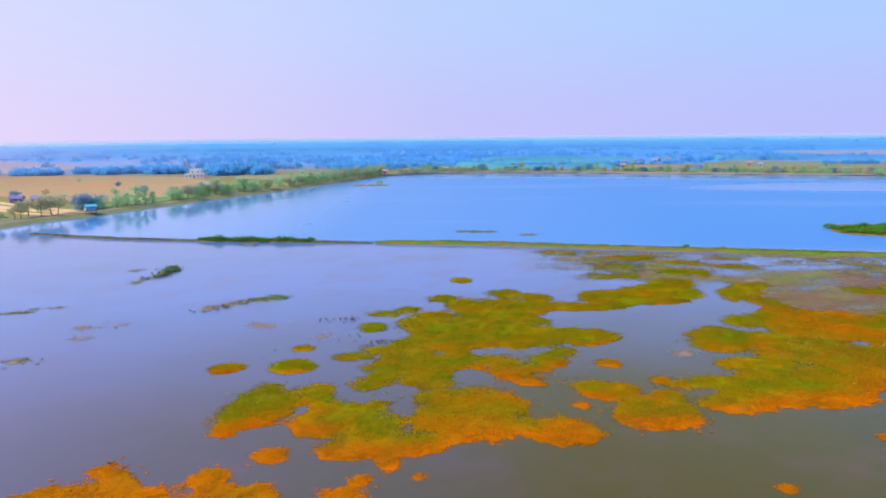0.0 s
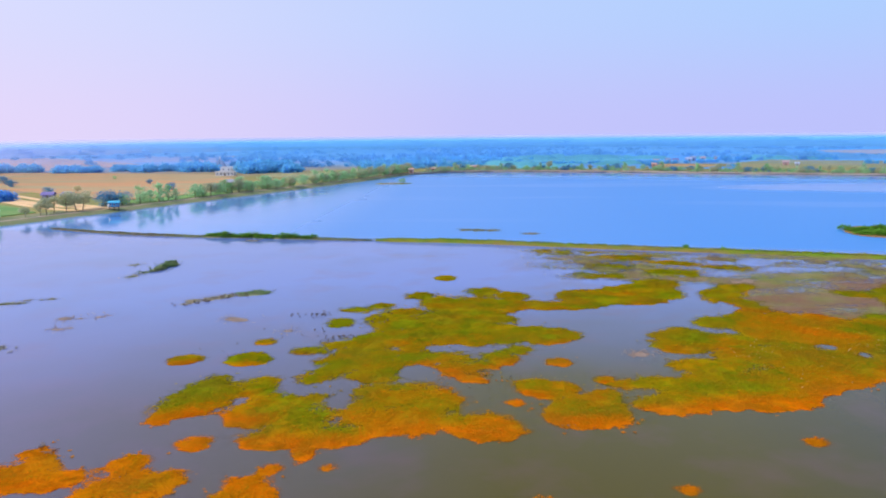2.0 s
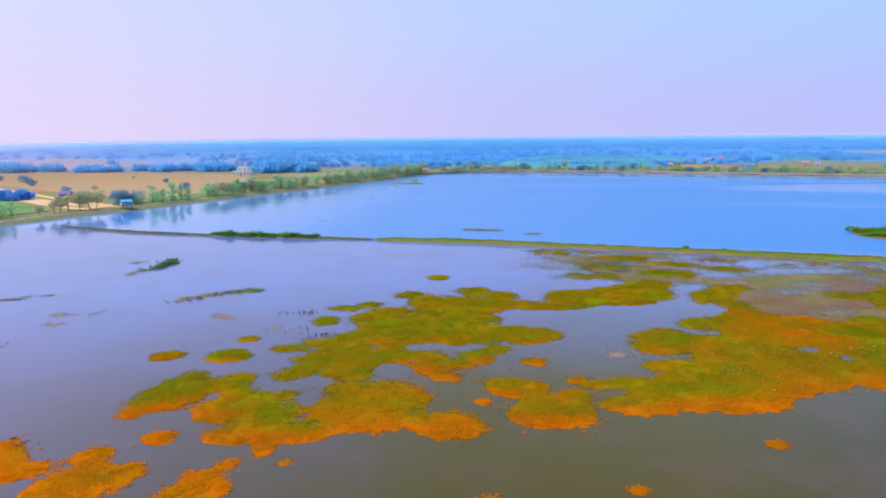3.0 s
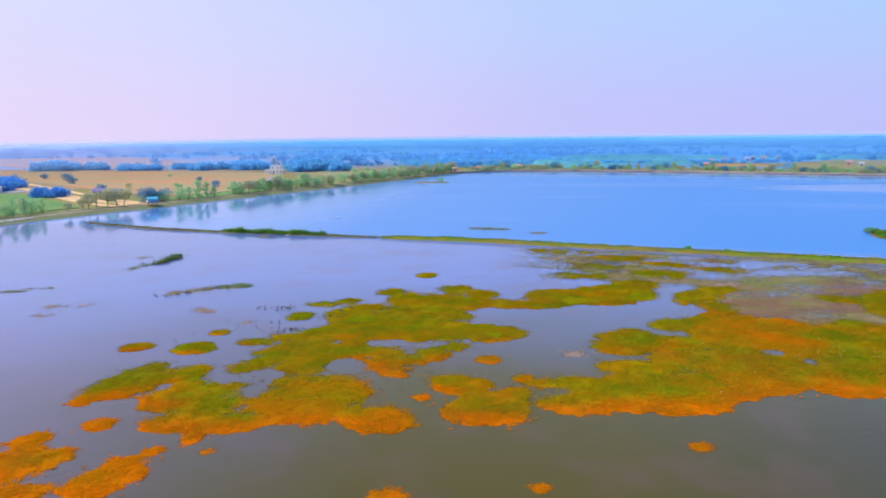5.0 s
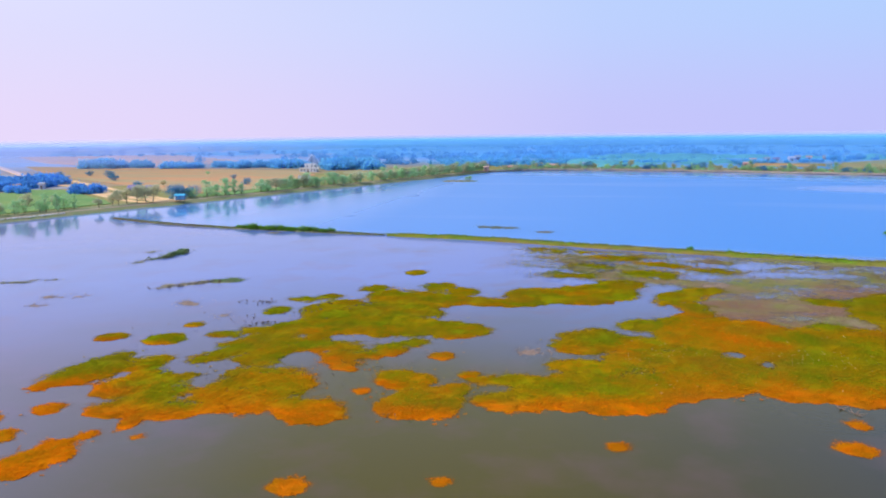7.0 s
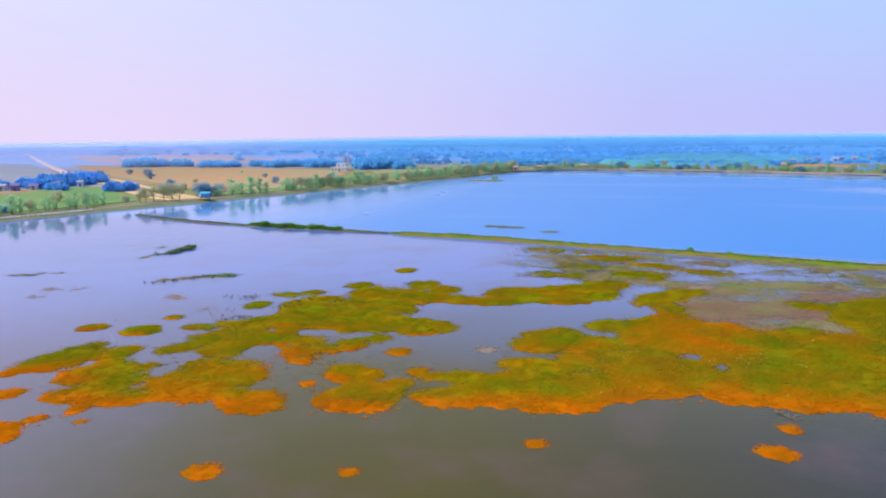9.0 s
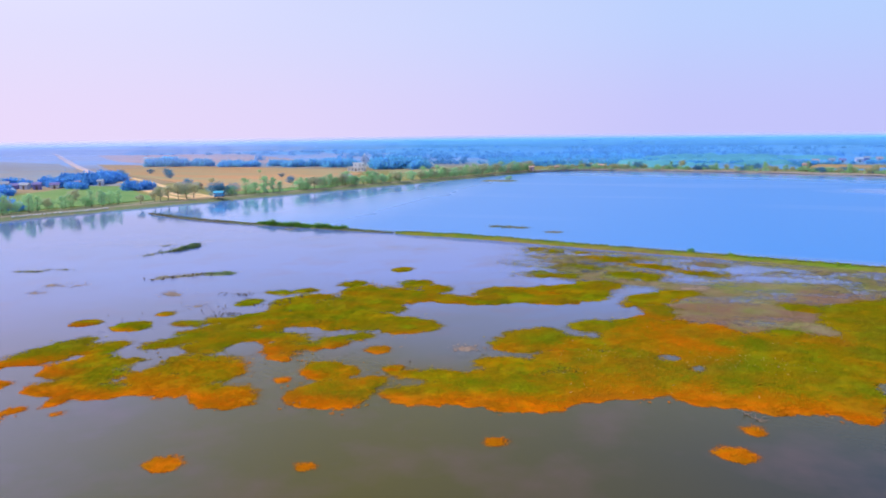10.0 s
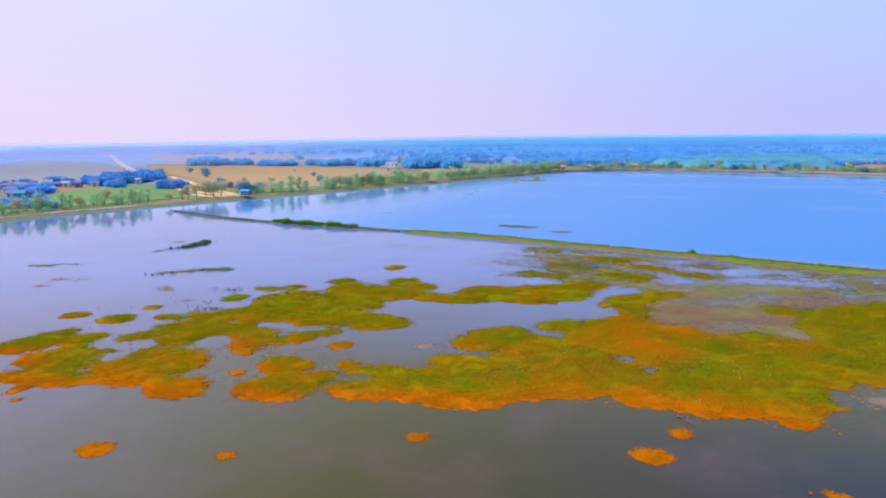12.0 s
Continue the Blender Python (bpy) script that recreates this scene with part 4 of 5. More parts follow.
def build_film():
    """Thin weed on the shallow water between the beds and the dyke."""
    h = 0.8
    X, Y = np.meshgrid(np.arange(18, 190, h), np.arange(112, 198, h))
    patchy = fbm(X, Y, 0.05, 15) * 1.1 + fbm(X * 0.5, Y * 1.5, 0.16, 16) * 0.9
    side = smooth(63, 70, X)
    zone = smooth(20, 52, X + (Y - 150) * 0.35) * smooth(0, 4, 193.0 - 0.17 * X - Y) * (side * smooth(104, 116, Y) + (1 - side) * smooth(138, 150, Y))
    cover = zone * (0.37 + 0.22 * (1 - side) + 0.28 * side * smooth(160, 138, Y) + 0.30 * side * smooth(134, 124, Y) * smooth(112, 96, X) + 1.05 * patchy)
    keep = cover[:-1, :-1] > 0.03
    ids = np.arange(X.size).reshape(X.shape)
    ij = np.argwhere(keep)
    quads = np.stack([ids[ij[:, 0], ij[:, 1]], ids[ij[:, 0], ij[:, 1] + 1], ids[ij[:, 0] + 1, ij[:, 1] + 1], ids[ij[:, 0] + 1, ij[:, 1]]], 1)
    used, inv = np.unique(quads, return_inverse=True)
    verts = np.stack([X.ravel()[used], Y.ravel()[used], np.full(len(used), 0.006)], 1)
    tagged(mesh_object("water_weed", verts, inv.reshape(-1, 4), FILM, (80, 160, 0), rust=(0.1 + 0.5 * smooth(62, 72, X) * smooth(160, 142, Y) + 1.3 * fbm(X, Y, 0.05, 21) + 1.6 * fbm(X, 1.6 * Y, 0.16, 22)).ravel()[used], cover=cover.ravel()[used]), "thin brown-green weed floating in patches on shallow water", "water weed", kind="stuff")
    n = 40000
    x, y = rng.uniform(18, 190, n), rng.uniform(112, 196, n)
    i, j = np.clip(((y - 112) / h).astype(int), 0, X.shape[0] - 1), np.clip(((x - 18) / h).astype(int), 0, X.shape[1] - 1)
    keep = rng.uniform(0, 1, n) < np.clip(cover[i, j] - 0.15, 0, 0.8)
    x, y = x[keep], y[keep]
    v, f, r = star_leaves(x, y, np.full(len(x), 0.014), rng.uniform(0.15, 0.42, len(x)), 0.1 + 0.5 * smooth(62, 72, x) * smooth(160, 142, y) + 1.2 * fbm(x, y, 0.06, 21), 4, 0.12)
    tagged(mesh_object("water_weed", v, f, FILM, (80, 160, 0), rust=r, cover=np.ones(len(r))), "small floating weed leaves on shallow water", "water weed", kind="stuff")


build_film()
fr = np.random.default_rng(44)
for i in range(34):
    x, y = fr.uniform(34, 132), fr.uniform(148, 184)
    if y > 186 - 0.17 * x:
        continue
    olive = x < 75
    plant_beds([oval(x, y, fr.uniform(2.0, 5.0), fr.uniform(1.2, 3.0), fr.uniform(-20, 20))], "weed_patch", BED if olive and i % 3 == 1 else FILM, [-0.1 if olive else 0.2],
               "thin olive weed patch afloat in the shallows" if olive else "thin brown-green weed patch afloat in the shallows", 0.4, 3.0, height=0.03, edge=1.3, south=0.3, seed=200 + i, lift=0.2, category="water weed", specks=0.5, feather=1.6, thin=0.75)
for x, y, a, b in [(39, 180, 9, 3.2), (52, 172, 7, 4.0), (62, 166, 8, 4.0), (60, 154, 7, 4.5), (74, 160, 6, 3.0), (47, 161, 6, 3.0), (44, 150, 6, 3.5)]:
    plant_beds([oval(x, y, a, b, -12)], "weed_patch", BED, [-0.1], "olive-green weed patch thinning out near the dyke", 0.4, 3.0, height=0.04, edge=1.5, south=0.3, seed=int(x * 3), lift=0.25, category="water weed", specks=0.5, feather=1.6, thin=0.72)


def build_flecks():
    """Dark stubs of drowned stems that dot the open water round the beds."""
    spots = [(-4.6, 101, 1.0, 16), (-2.2, 102.3, 1.0, 18), (-9, 115.5, 1.2, 16), (-13.8, 113.7, 1.5, 5), (-36, 121.5, 1.0, 9), (-33.6, 124.5, 1.0, 12), (-31, 127.6, 1.1, 12), (-28.5, 130, 1.1, 10), (1, 109.6, 2, 12), (9, 92.4, 3, 10), (-19, 94, 2, 4),
             (29.2, 70.2, 1.2, 14), (35.5, 85.8, 1.2, 10), (18.8, 77.8, 1.2, 6), (23, 84, 3, 12), (-10, 104, 4, 14), (-12, 88, 4, 6), (6, 113, 3, 10)]
    px, py = [], []
    for cx, cy, s, k in spots:
        px += list(rng.normal(cx, s, k))
        py += list(rng.normal(cy, s * 0.8, k))
    px, py = np.array(px), np.array(py)
    v, f, r = star_leaves(px, py, np.full(len(px), 0.0), rng.uniform(0.7, 1.3, len(px)) * (0.12 + 0.18 * smooth(85, 125, py)), rng.uniform(0, 1, len(px)), 6, 1.0)
    tagged(mesh_object("stem_stubs", v, f, TIMBER, (10, 95, 0), rust=r), "dark drowned plant stubs scattered on the water", "plant stubs", kind="stuff")


build_flecks()


def build_dry_stems():
    """Bleached dead stems that stand among the living plants of the wide eastern beds."""
    r = np.random.default_rng(61)
    n = 400
    x, y = r.uniform(54, 86, n), r.normal(99, 6, n)
    keep = fbm(x, y, 0.16, 303) > 0.0
    x, y = x[keep], y[keep]
    v, f, _ = star_leaves(x, y, np.full(len(x), 0.06), r.uniform(0.07, 0.15, len(x)), np.ones(len(x)), 4, 1.1)
    tagged(mesh_object("dry_stems", v, f, STRAW, (70, 99, 0)), "bleached dead stems standing among floating plants", "dry stems", kind="stuff")


build_dry_stems()

# ---- dyke ----


def build_dyke(points, width, label, seed, high=0.75, dry=0.0, cover=DYKE):
    pts = [np.array(p, float) for p in points]
    line = []
    for a, b in zip(pts, pts[1:]):
        k = max(2, int(np.linalg.norm(b - a) / 0.9))
        line += [a + (b - a) * i / k for i in range(k)]
    line = np.array(line + [pts[-1]])
    for _ in range(30):
        line[1:-1] = (line[:-2] + 2 * line[1:-1] + line[2:]) / 4
    d = np.gradient(line, axis=0)
    d /= np.linalg.norm(d, axis=1)[:, None]
    s = np.stack([d[:, 1], -d[:, 0]], 1)
    n = len(line)
    taper = np.minimum(1, np.minimum(np.arange(n) + 1, np.arange(n)[::-1] + 1) / 9)
    u = np.array([-1.0, -0.72, -0.4, 0.0, 0.4, 0.72, 1.0])
    prof = np.array([-0.25, 0.22, 0.8, 1.0, 0.85, 0.25, -0.25])
    w = width / 2 * (0.75 + 0.9 * (fbm(line[:, 0], line[:, 1], 0.12, seed) + 0.25)) * (0.4 + 0.6 * taper)
    P = line[:, None, :] + s[:, None, :] * (u[None, :] * w[:, None])[:, :, None]
    P += 0.7 * np.stack([fbm(P[:, :, 0], P[:, :, 1], 0.5, seed + 1), fbm(P[:, :, 0], P[:, :, 1], 0.5, seed + 2)], -1)
    Z = high * prof[None, :] * (0.75 + 0.7 * (fbm(P[:, :, 0], P[:, :, 1], 0.3, seed + 3) + 0.3)) * (0.35 + 0.65 * taper[:, None])
    rust = 0.07 + dry + 1.0 * np.maximum(0, np.abs(u[None, :]) - 0.35) + 1.1 * fbm(P[:, :, 0], P[:, :, 1], 0.03, seed + 5)
    verts = np.concatenate([P, Z[:, :, None]], 2).reshape(-1, 3)
    m = len(u)
    ids = np.arange(n * m).reshape(n, m)
    faces = np.stack([ids[:-1, :-1], ids[1:, :-1], ids[1:, 1:], ids[:-1, 1:]], -1).reshape(-1, 4)
    at = (float(line[:, 0].mean()), float(line[:, 1].mean()), 0)
    ob = tagged(mesh_object("dyke", verts, faces, cover, at, smooth=True, rust=rust.ravel()), label, "dyke", kind="structure")
    k = n * 26
    i, j = rng.integers(0, n, k), rng.uniform(-0.6, 0.6, k)
    jj = np.clip(np.searchsorted(u, j), 1, m - 1)
    x, y = line[i, 0] + s[i, 0] * j * w[i] + rng.normal(0, 0.3, k), line[i, 1] + s[i, 1] * j * w[i] + rng.normal(0, 0.3, k)
    v, f, r = star_leaves(x, y, np.minimum(Z[i, jj], Z[i, jj - 1]) + 0.02, rng.uniform(0.16, 0.42, k), rust[i, jj] + rng.normal(0, 0.15, k), 4, 0.6)
    tagged(mesh_object("grass", v, f, cover, at, ob, rust=r), kind="stuff")
    return ob


build_dyke([(-127, 224), (-110, 217), (-92, 211), (-68, 206), (-49, 204), (-31, 201), (-14.3, 199)], 2.3, "low narrow earth dyke with brown grass", 101, 0.45, 0.14, WEST_DYKE)
build_dyke([(-12.9, 198.9), (9, 196.5), (34, 191.0), (54, 185.0), (77, 180.2), (94, 176.3), (112, 171.9), (150, 163), (200, 156), (260, 146)], 4.7, "long low earth dyke with grass and bare tan soil", 121, 0.9)


def bushes(name, spots, material, label, seed, leaves=220, category="bush", kind=""):
    """Bushes as loose heaps of leaves round several stems: spots are (x, y, radius, height)."""
    V, F, base = [], [], 0
    r = np.random.default_rng(seed)
    for x, y, rad, h in spots:
        k = int(leaves * max(0.3, rad))
        a, q = r.uniform(0, 2 * np.pi, k), np.sqrt(r.uniform(0, 1, k))
        lump = 0.65 + 0.7 * r.uniform(0, 1, 7)[(a / (2 * np.pi) * 7).astype(int) % 7]
        px, py = x + np.cos(a) * q * rad * lump, y + np.sin(a) * q * rad * lump
        pz = h * np.sqrt(np.clip(1 - q ** 2, 0, 1)) * r.uniform(0.35, 1.05, k) * lump
        V.append(np.stack([px, py, pz + 0.05], 1))
    P = np.concatenate(V)
    v, f, _ = star_leaves(P[:, 0], P[:, 1], P[:, 2], r.uniform(0.25, 0.55, len(P)), np.zeros(len(P)), 3, 0.6)
    at = (float(P[:, 0].mean()), float(P[:, 1].mean()), 0)
    return tagged(mesh_object(name, v, f, material, at), label, category, kind=kind)


bushes("dyke_bushes", [(x, 205.2 - (x + 58) * 0.13 + math.sin(x * 1.7) * 0.4, 1.2 + 0.4 * math.sin(x * 0.9), 1.15 + 0.4 * math.sin(x * 0.61 + 1)) for x in np.arange(-66, -31, 1.3)], BUSH, "dense dark green bushes growing along the dyke", 5, 130, kind="stuff")
bushes("dyke_bush", [(71, 184.4, 0.9, 0.9), (80, 182.4, 0.7, 0.8)], BUSH, "small green bushes on the dyke", 6, 120)
plant_beds([[(146.7, 214.2, 12.3), (139.2, 214.7, 10.3), (155.7, 215.7, 8.1), (149.7, 210.7, 9.2), (161.7, 216.7, 4.3), (134.2, 211.7, 6.0), (139.7, 218.7, 8.7)]], "islet", DYKE, [0.75], "low earth islet in the open lake with a sandy rim", 0.8, 1.0, height=0.35, seed=130, category="islet", feather=0.3)
bushes("islet_bushes", [(128.5 + rng.uniform(0, 33), 206 + rng.uniform(0, 16), rng.uniform(1.6, 2.8), rng.uniform(0.8, 1.4)) for _ in range(70)], BUSH, "bright green bushes covering the lake islet", 7, 120, kind="stuff")

# ---- trees ----


def tube(V, F, a, b, r0, r1, sides=6):
    a, b = Vector(a), Vector(b)
    d = (b - a).normalized()
    s = d.orthogonal().normalized()
    t = d.cross(s)
    k = len(V)
    for p, r in ((a, r0), (b, r1)):
        for i in range(sides):
            w = 2 * math.pi * i / sides
            V.append(tuple(p + s * math.cos(w) * r + t * math.sin(w) * r))
    for i in range(sides):
        j = (i + 1) % sides
        F.append((k + i, k + j, k + sides + j, k + sides + i))


def make_tree(name, h, spread, clear, leaves, leaf_size, leaf, seed, label, x, y, gap=0.25):
    """A tree of height h: tapered leaning trunk, limbs, and a crown of many small leaf clumps with gaps."""
    r = np.random.default_rng(seed)
    root = holder(name, x, y, LAND_Z - 0.05)
    V, F = [], []
    p = Vector((0, 0, -0.2))
    lean = Vector((r.normal(0, 0.05), r.normal(0, 0.05), 1))
    knots = [p.copy()]
    for i in range(6):
        p = p + Vector((lean.x + r.normal(0, 0.04), lean.y + r.normal(0, 0.04), 1)) * (h * 0.92 / 6)
        knots.append(p.copy())
    rad = 0.028 * h
    for i in range(6):
        tube(V, F, knots[i], knots[i + 1], rad * (1 - i / 6.5), rad * (1 - (i + 1) / 6.5))
    tips = []
    for i in range(11):
        f = clear + (0.97 - clear) * (i + 0.5) / 11
        q = f * 6
        k = min(5, int(q))
        base = knots[k].lerp(knots[k + 1], q - k)
        a = i * 2.4 + r.uniform(-0.4, 0.4)
        out = spread * (0.55 + 0.75 * math.sin(math.pi * min(1, (f - clear) / (1 - clear) * 0.85 + 0.15))) * r.uniform(0.6, 1.1)
        tip = base + Vector((math.cos(a) * out, math.sin(a) * out, out * r.uniform(0.3, 0.9)))
        tube(V, F, base, tip, rad * 0.35, rad * 0.08, 4)
        tips += [tip, base.lerp(tip, 0.6)]
    tips.append(knots[-1])
    trunk = mesh_object("trunk", V, F, BARK, (0, 0, 0))
    trunk.parent = root
    P = []
    for tip in tips:
        if r.uniform() < gap * 0.5:
            continue
        k = int(leaves / len(tips))
        P.append(np.array(tip)[None] + r.normal(0, 1, (k, 3)) * np.array([0.34, 0.34, 0.30]) * spread * r.uniform(0.6, 1.1))
    P = np.concatenate(P)
    n = len(P)
    a, b = r.normal(0, 1, (n, 3)), r.normal(0, 1, (n, 3))
    a /= np.linalg.norm(a, axis=1)[:, None]
    b = np.cross(a, b)
    b /= np.linalg.norm(b, axis=1)[:, None]
    s = leaf_size * r.uniform(0.6, 1.4, (n, 1))
    quad = np.stack([P - a * s, P - b * s * 0.55, P + a * s, P + b * s * 0.55], 1).reshape(-1, 3)
    crown = mesh_object("crown", quad, np.arange(n * 4).reshape(-1, 4), leaf, (0, 0, 0))
    crown.parent = root
    return tagged(root, label, "tree", "trees along the shore")


def plant(ob, x, y, s, turn, wide=1.0):
    return copy_thing(ob, pose(x, y, LAND_Z - 0.05, 0, 0, turn) @ Matrix.Diagonal((s * wide, s * wide, s, 1)))


prng = np.random.default_rng(21)
slender = make_tree("tree", 8.6, 1.55, 0.12, 900, 0.27, LEAF, 1, "slender leafy green tree on the lake bank", *shore_at(-126, 303, 8))
poplar = make_tree("tree", 8.0, 1.35, 0.10, 850, 0.27, LEAF, 2, "tall narrow green tree on the lake bank", *shore_at(-124, 309, 9))
dusty = make_tree("tree", 7.4, 1.9, 0.38, 1600, 0.26, LEAF_DUSTY, 3, "dusty sparse tree with bare trunk by the lake", *shore_at(-138, 262, 10), gap=0.5)
dusty2 = make_tree("tree", 6.8, 1.5, 0.34, 1300, 0.26, LEAF_DUSTY, 4, "thin dusty tree with sparse crown by the lake", *shore_at(-141, 254, 9), gap=0.6)
rounded = make_tree("tree", 5.6, 2.0, 0.18, 1100, 0.24, LEAF, 5, "round bushy green tree behind the bank", *shore_at(-108, 335, 9))
darker = make_tree("tree", 5.0, 2.6, 0.02, 2000, 0.24, LEAF_BLUE, 6, "dense dark bluish-green tree beside the hut", *shore_at(-134, 284, 12))

for x, y, out, s, ob in [(-131, 295, 9, 0.92, slender), (-129, 299, 8, 0.75, poplar), (-127, 305, 10, 0.98, slender), (-123, 312, 8, 0.7, poplar), (-137, 265, 9, 0.95, dusty), (-139, 259, 12, 1.0, dusty2), (-136, 269, 12, 0.9, dusty),
                         (-141, 251, 8, 0.7, dusty2), (-144, 245, 8, 0.6, dusty2), (-133, 281, 14, 0.95, darker), (-131, 290, 15, 0.85, darker), (-132, 287, 11, 0.8, rounded), (-128, 300, 15, 0.8, rounded), (-140, 274, 26, 0.75, rounded)]:
    plant(ob, *shore_at(x, y, out), s * prng.uniform(0.92, 1.08), prng.uniform(0, 360), 1.35)
# the row of trees along the bank towards the far corner of the lake
k = 0
for u in np.arange(0.0, 1.0, 0.0115):
    if prng.uniform() < 0.16 or 0.07 < u < 0.10:
        continue
    x, y = -113 + 75 * u, 319 + 195 * u ** 1.02
    ob = (rounded, slender, rounded, poplar, dusty)[k % 5]
    k += 1
    plant(ob, *shore_at(x, y, prng.uniform(7, 16)), prng.uniform(0.6, 1.0), prng.uniform(0, 360), prng.uniform(1.1, 1.7))
# the row near the village
for u in np.arange(0.0, 1.0, 0.036):
    x, y = -168 + 22 * u + prng.normal(0, 0.5), 180 + 62 * u
    ob = (slender, dusty, rounded, slender, poplar)[k % 5]
    k += 1
    plant(ob, *shore_at(x, y, prng.uniform(9, 17)), prng.uniform(0.6, 1.0), prng.uniform(0, 360), prng.uniform(0.9, 1.25))
# the far shore
for u in np.arange(0.0, 1.0, 0.017):
    if prng.uniform() < 0.25:
        continue
    x, y = -20 + 350 * u, 552 - 100 * u ** 1.3
    ob = (rounded, slender, darker, poplar, dusty)[k % 5]
    k += 1
    plant(ob, *shore_at(x, y, prng.uniform(3, 14)), prng.uniform(0.4, 0.85), prng.uniform(0, 360), prng.uniform(0.9, 1.5))
# lone trees in the stubble field
for x, y, s, ob in [(-154, 372, 0.62, darker), (-190, 420, 0.45, darker), (-235, 462, 0.40, rounded), (-287, 424, 0.8, darker), (-318, 441, 0.6, darker), (-262, 396, 0.7, darker), (-300, 392, 0.9, darker), (-206, 345, 0.6, darker), (-195, 352, 0.5, dusty)]:
    plant(ob, x, y, s, prng.uniform(0, 360), 1.3)


def woods(name, x, y, h, material, label, seed, puffs=26, wide=1.15, grain=(0.18, 0.32)):
    """A stand of distant trees: each crown is a heap of loose sprays of leaves."""
    r = np.random.default_rng(seed)
    n = len(x)
    h = np.asarray(h)[:, None]
    f = r.uniform(0.10, 0.80, (n, puffs))
    a = r.uniform(0, 2 * np.pi, (n, puffs))
    out = 0.62 * wide * h * np.sin(np.pi * np.clip(f * 0.9 + 0.12, 0, 1)) * r.uniform(0.2, 1.1, (n, puffs))
    c = np.stack([np.asarray(x)[:, None] + np.cos(a) * out, np.asarray(y)[:, None] + np.sin(a) * out, LAND_Z + f * h], -1)
    s = h * r.uniform(*grain, (n, puffs))
    leaf = 30
    c = np.repeat(c.reshape(-1, 3), leaf, 0)
    s = np.repeat(s.reshape(-1, 1), leaf, 0)
    c = c + r.normal(0, 0.62, c.shape) * s * np.array([wide, wide, 1.0])
    c[:, 2] = np.maximum(c[:, 2], LAND_Z - 0.3)
    p, q = r.normal(0, 1, c.shape), r.normal(0, 1, c.shape)
    p /= np.linalg.norm(p, axis=1)[:, None]
    q = np.cross(p, q)
    q /= np.linalg.norm(q, axis=1)[:, None]
    s = 0.44 * s * r.uniform(0.6, 1.3, s.shape)
    v = np.stack([c - p * s, c - q * s * 0.7, c + p * s, c + q * s * 0.7], 1).reshape(-1, 3)
    faces = np.arange(len(v)).reshape(-1, 4)
    at = (float(np.mean(x)), float(np.mean(y)), 0)
    return tagged(mesh_object(name, v, faces, material, at), label, "woods", kind="stuff")


wr = np.random.default_rng(33)


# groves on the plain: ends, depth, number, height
for x0, y0, x1, y1, depth, n, h, mat in [(-404, 540, -374, 540, 14, 30, 8.5, WOODS), (-368, 552, -350, 552, 10, 14, 7, WOODS_FAR), (-330, 540, -300, 544, 14, 24, 6.5, WOODS_FAR), (-296, 566, -276, 560, 12, 14, 5.5, WOODS_FAR), (-268, 548, -240, 552, 16, 22, 6.5, WOODS_FAR), (-236, 556, -204, 548, 20, 28, 7.0, WOODS_FAR), (-174, 526, -132, 528, 22, 50, 9, WOODS), (-282, 330, -262, 340, 10, 16, 7, LEAF_HAZE),
                                     (-292, 362, -274, 358, 6, 16, 7, LEAF_HAZE), (-212, 304, -204, 306, 5, 6, 5.2, LEAF_HAZE), (-320, 290, -262, 322, 16, 26, 6.0, LEAF_HAZE), (-266, 322, -302, 346, 8, 26, 6, LEAF_HAZE), (-250, 262, -300, 250, 10, 14, 4.5, LEAF_HAZE), (-240, 300, -262, 312, 5, 10, 4, LEAF_HAZE), (-176, 204, -208, 204, 8, 22, 4.2, LEAF_HAZE), (-232, 238, -262, 262, 8, 14, 3.6, LEAF_HAZE), (-262, 268, -292, 288, 8, 14, 4.0, LEAF_HAZE),
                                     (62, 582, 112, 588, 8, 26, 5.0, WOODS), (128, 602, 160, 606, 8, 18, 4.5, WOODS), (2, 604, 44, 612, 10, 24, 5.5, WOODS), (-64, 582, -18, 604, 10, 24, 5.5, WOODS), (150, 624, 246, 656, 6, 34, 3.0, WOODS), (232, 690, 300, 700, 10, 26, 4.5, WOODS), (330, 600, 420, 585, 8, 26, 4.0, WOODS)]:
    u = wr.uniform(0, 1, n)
    mat = LEAF_HAZE if mat is LEAF_HAZE else GROVE
    woods("grove", x0 + (x1 - x0) * u + wr.normal(0, 2, n), y0 + (y1 - y0) * u + wr.uniform(-0.2, 1, n) * depth, h * wr.uniform(0.6, 1.0, n), mat, "dense grove on the plain, leaves tinted blue for haze", int(wr.integers(1e6)), 24)


CLEAR = [(-700, -135, 300, 500), (205, 480, 495, 690), (420, 700, 770, 1010), (-165, -60, 300, 545), (150, 262, 560, 720)]


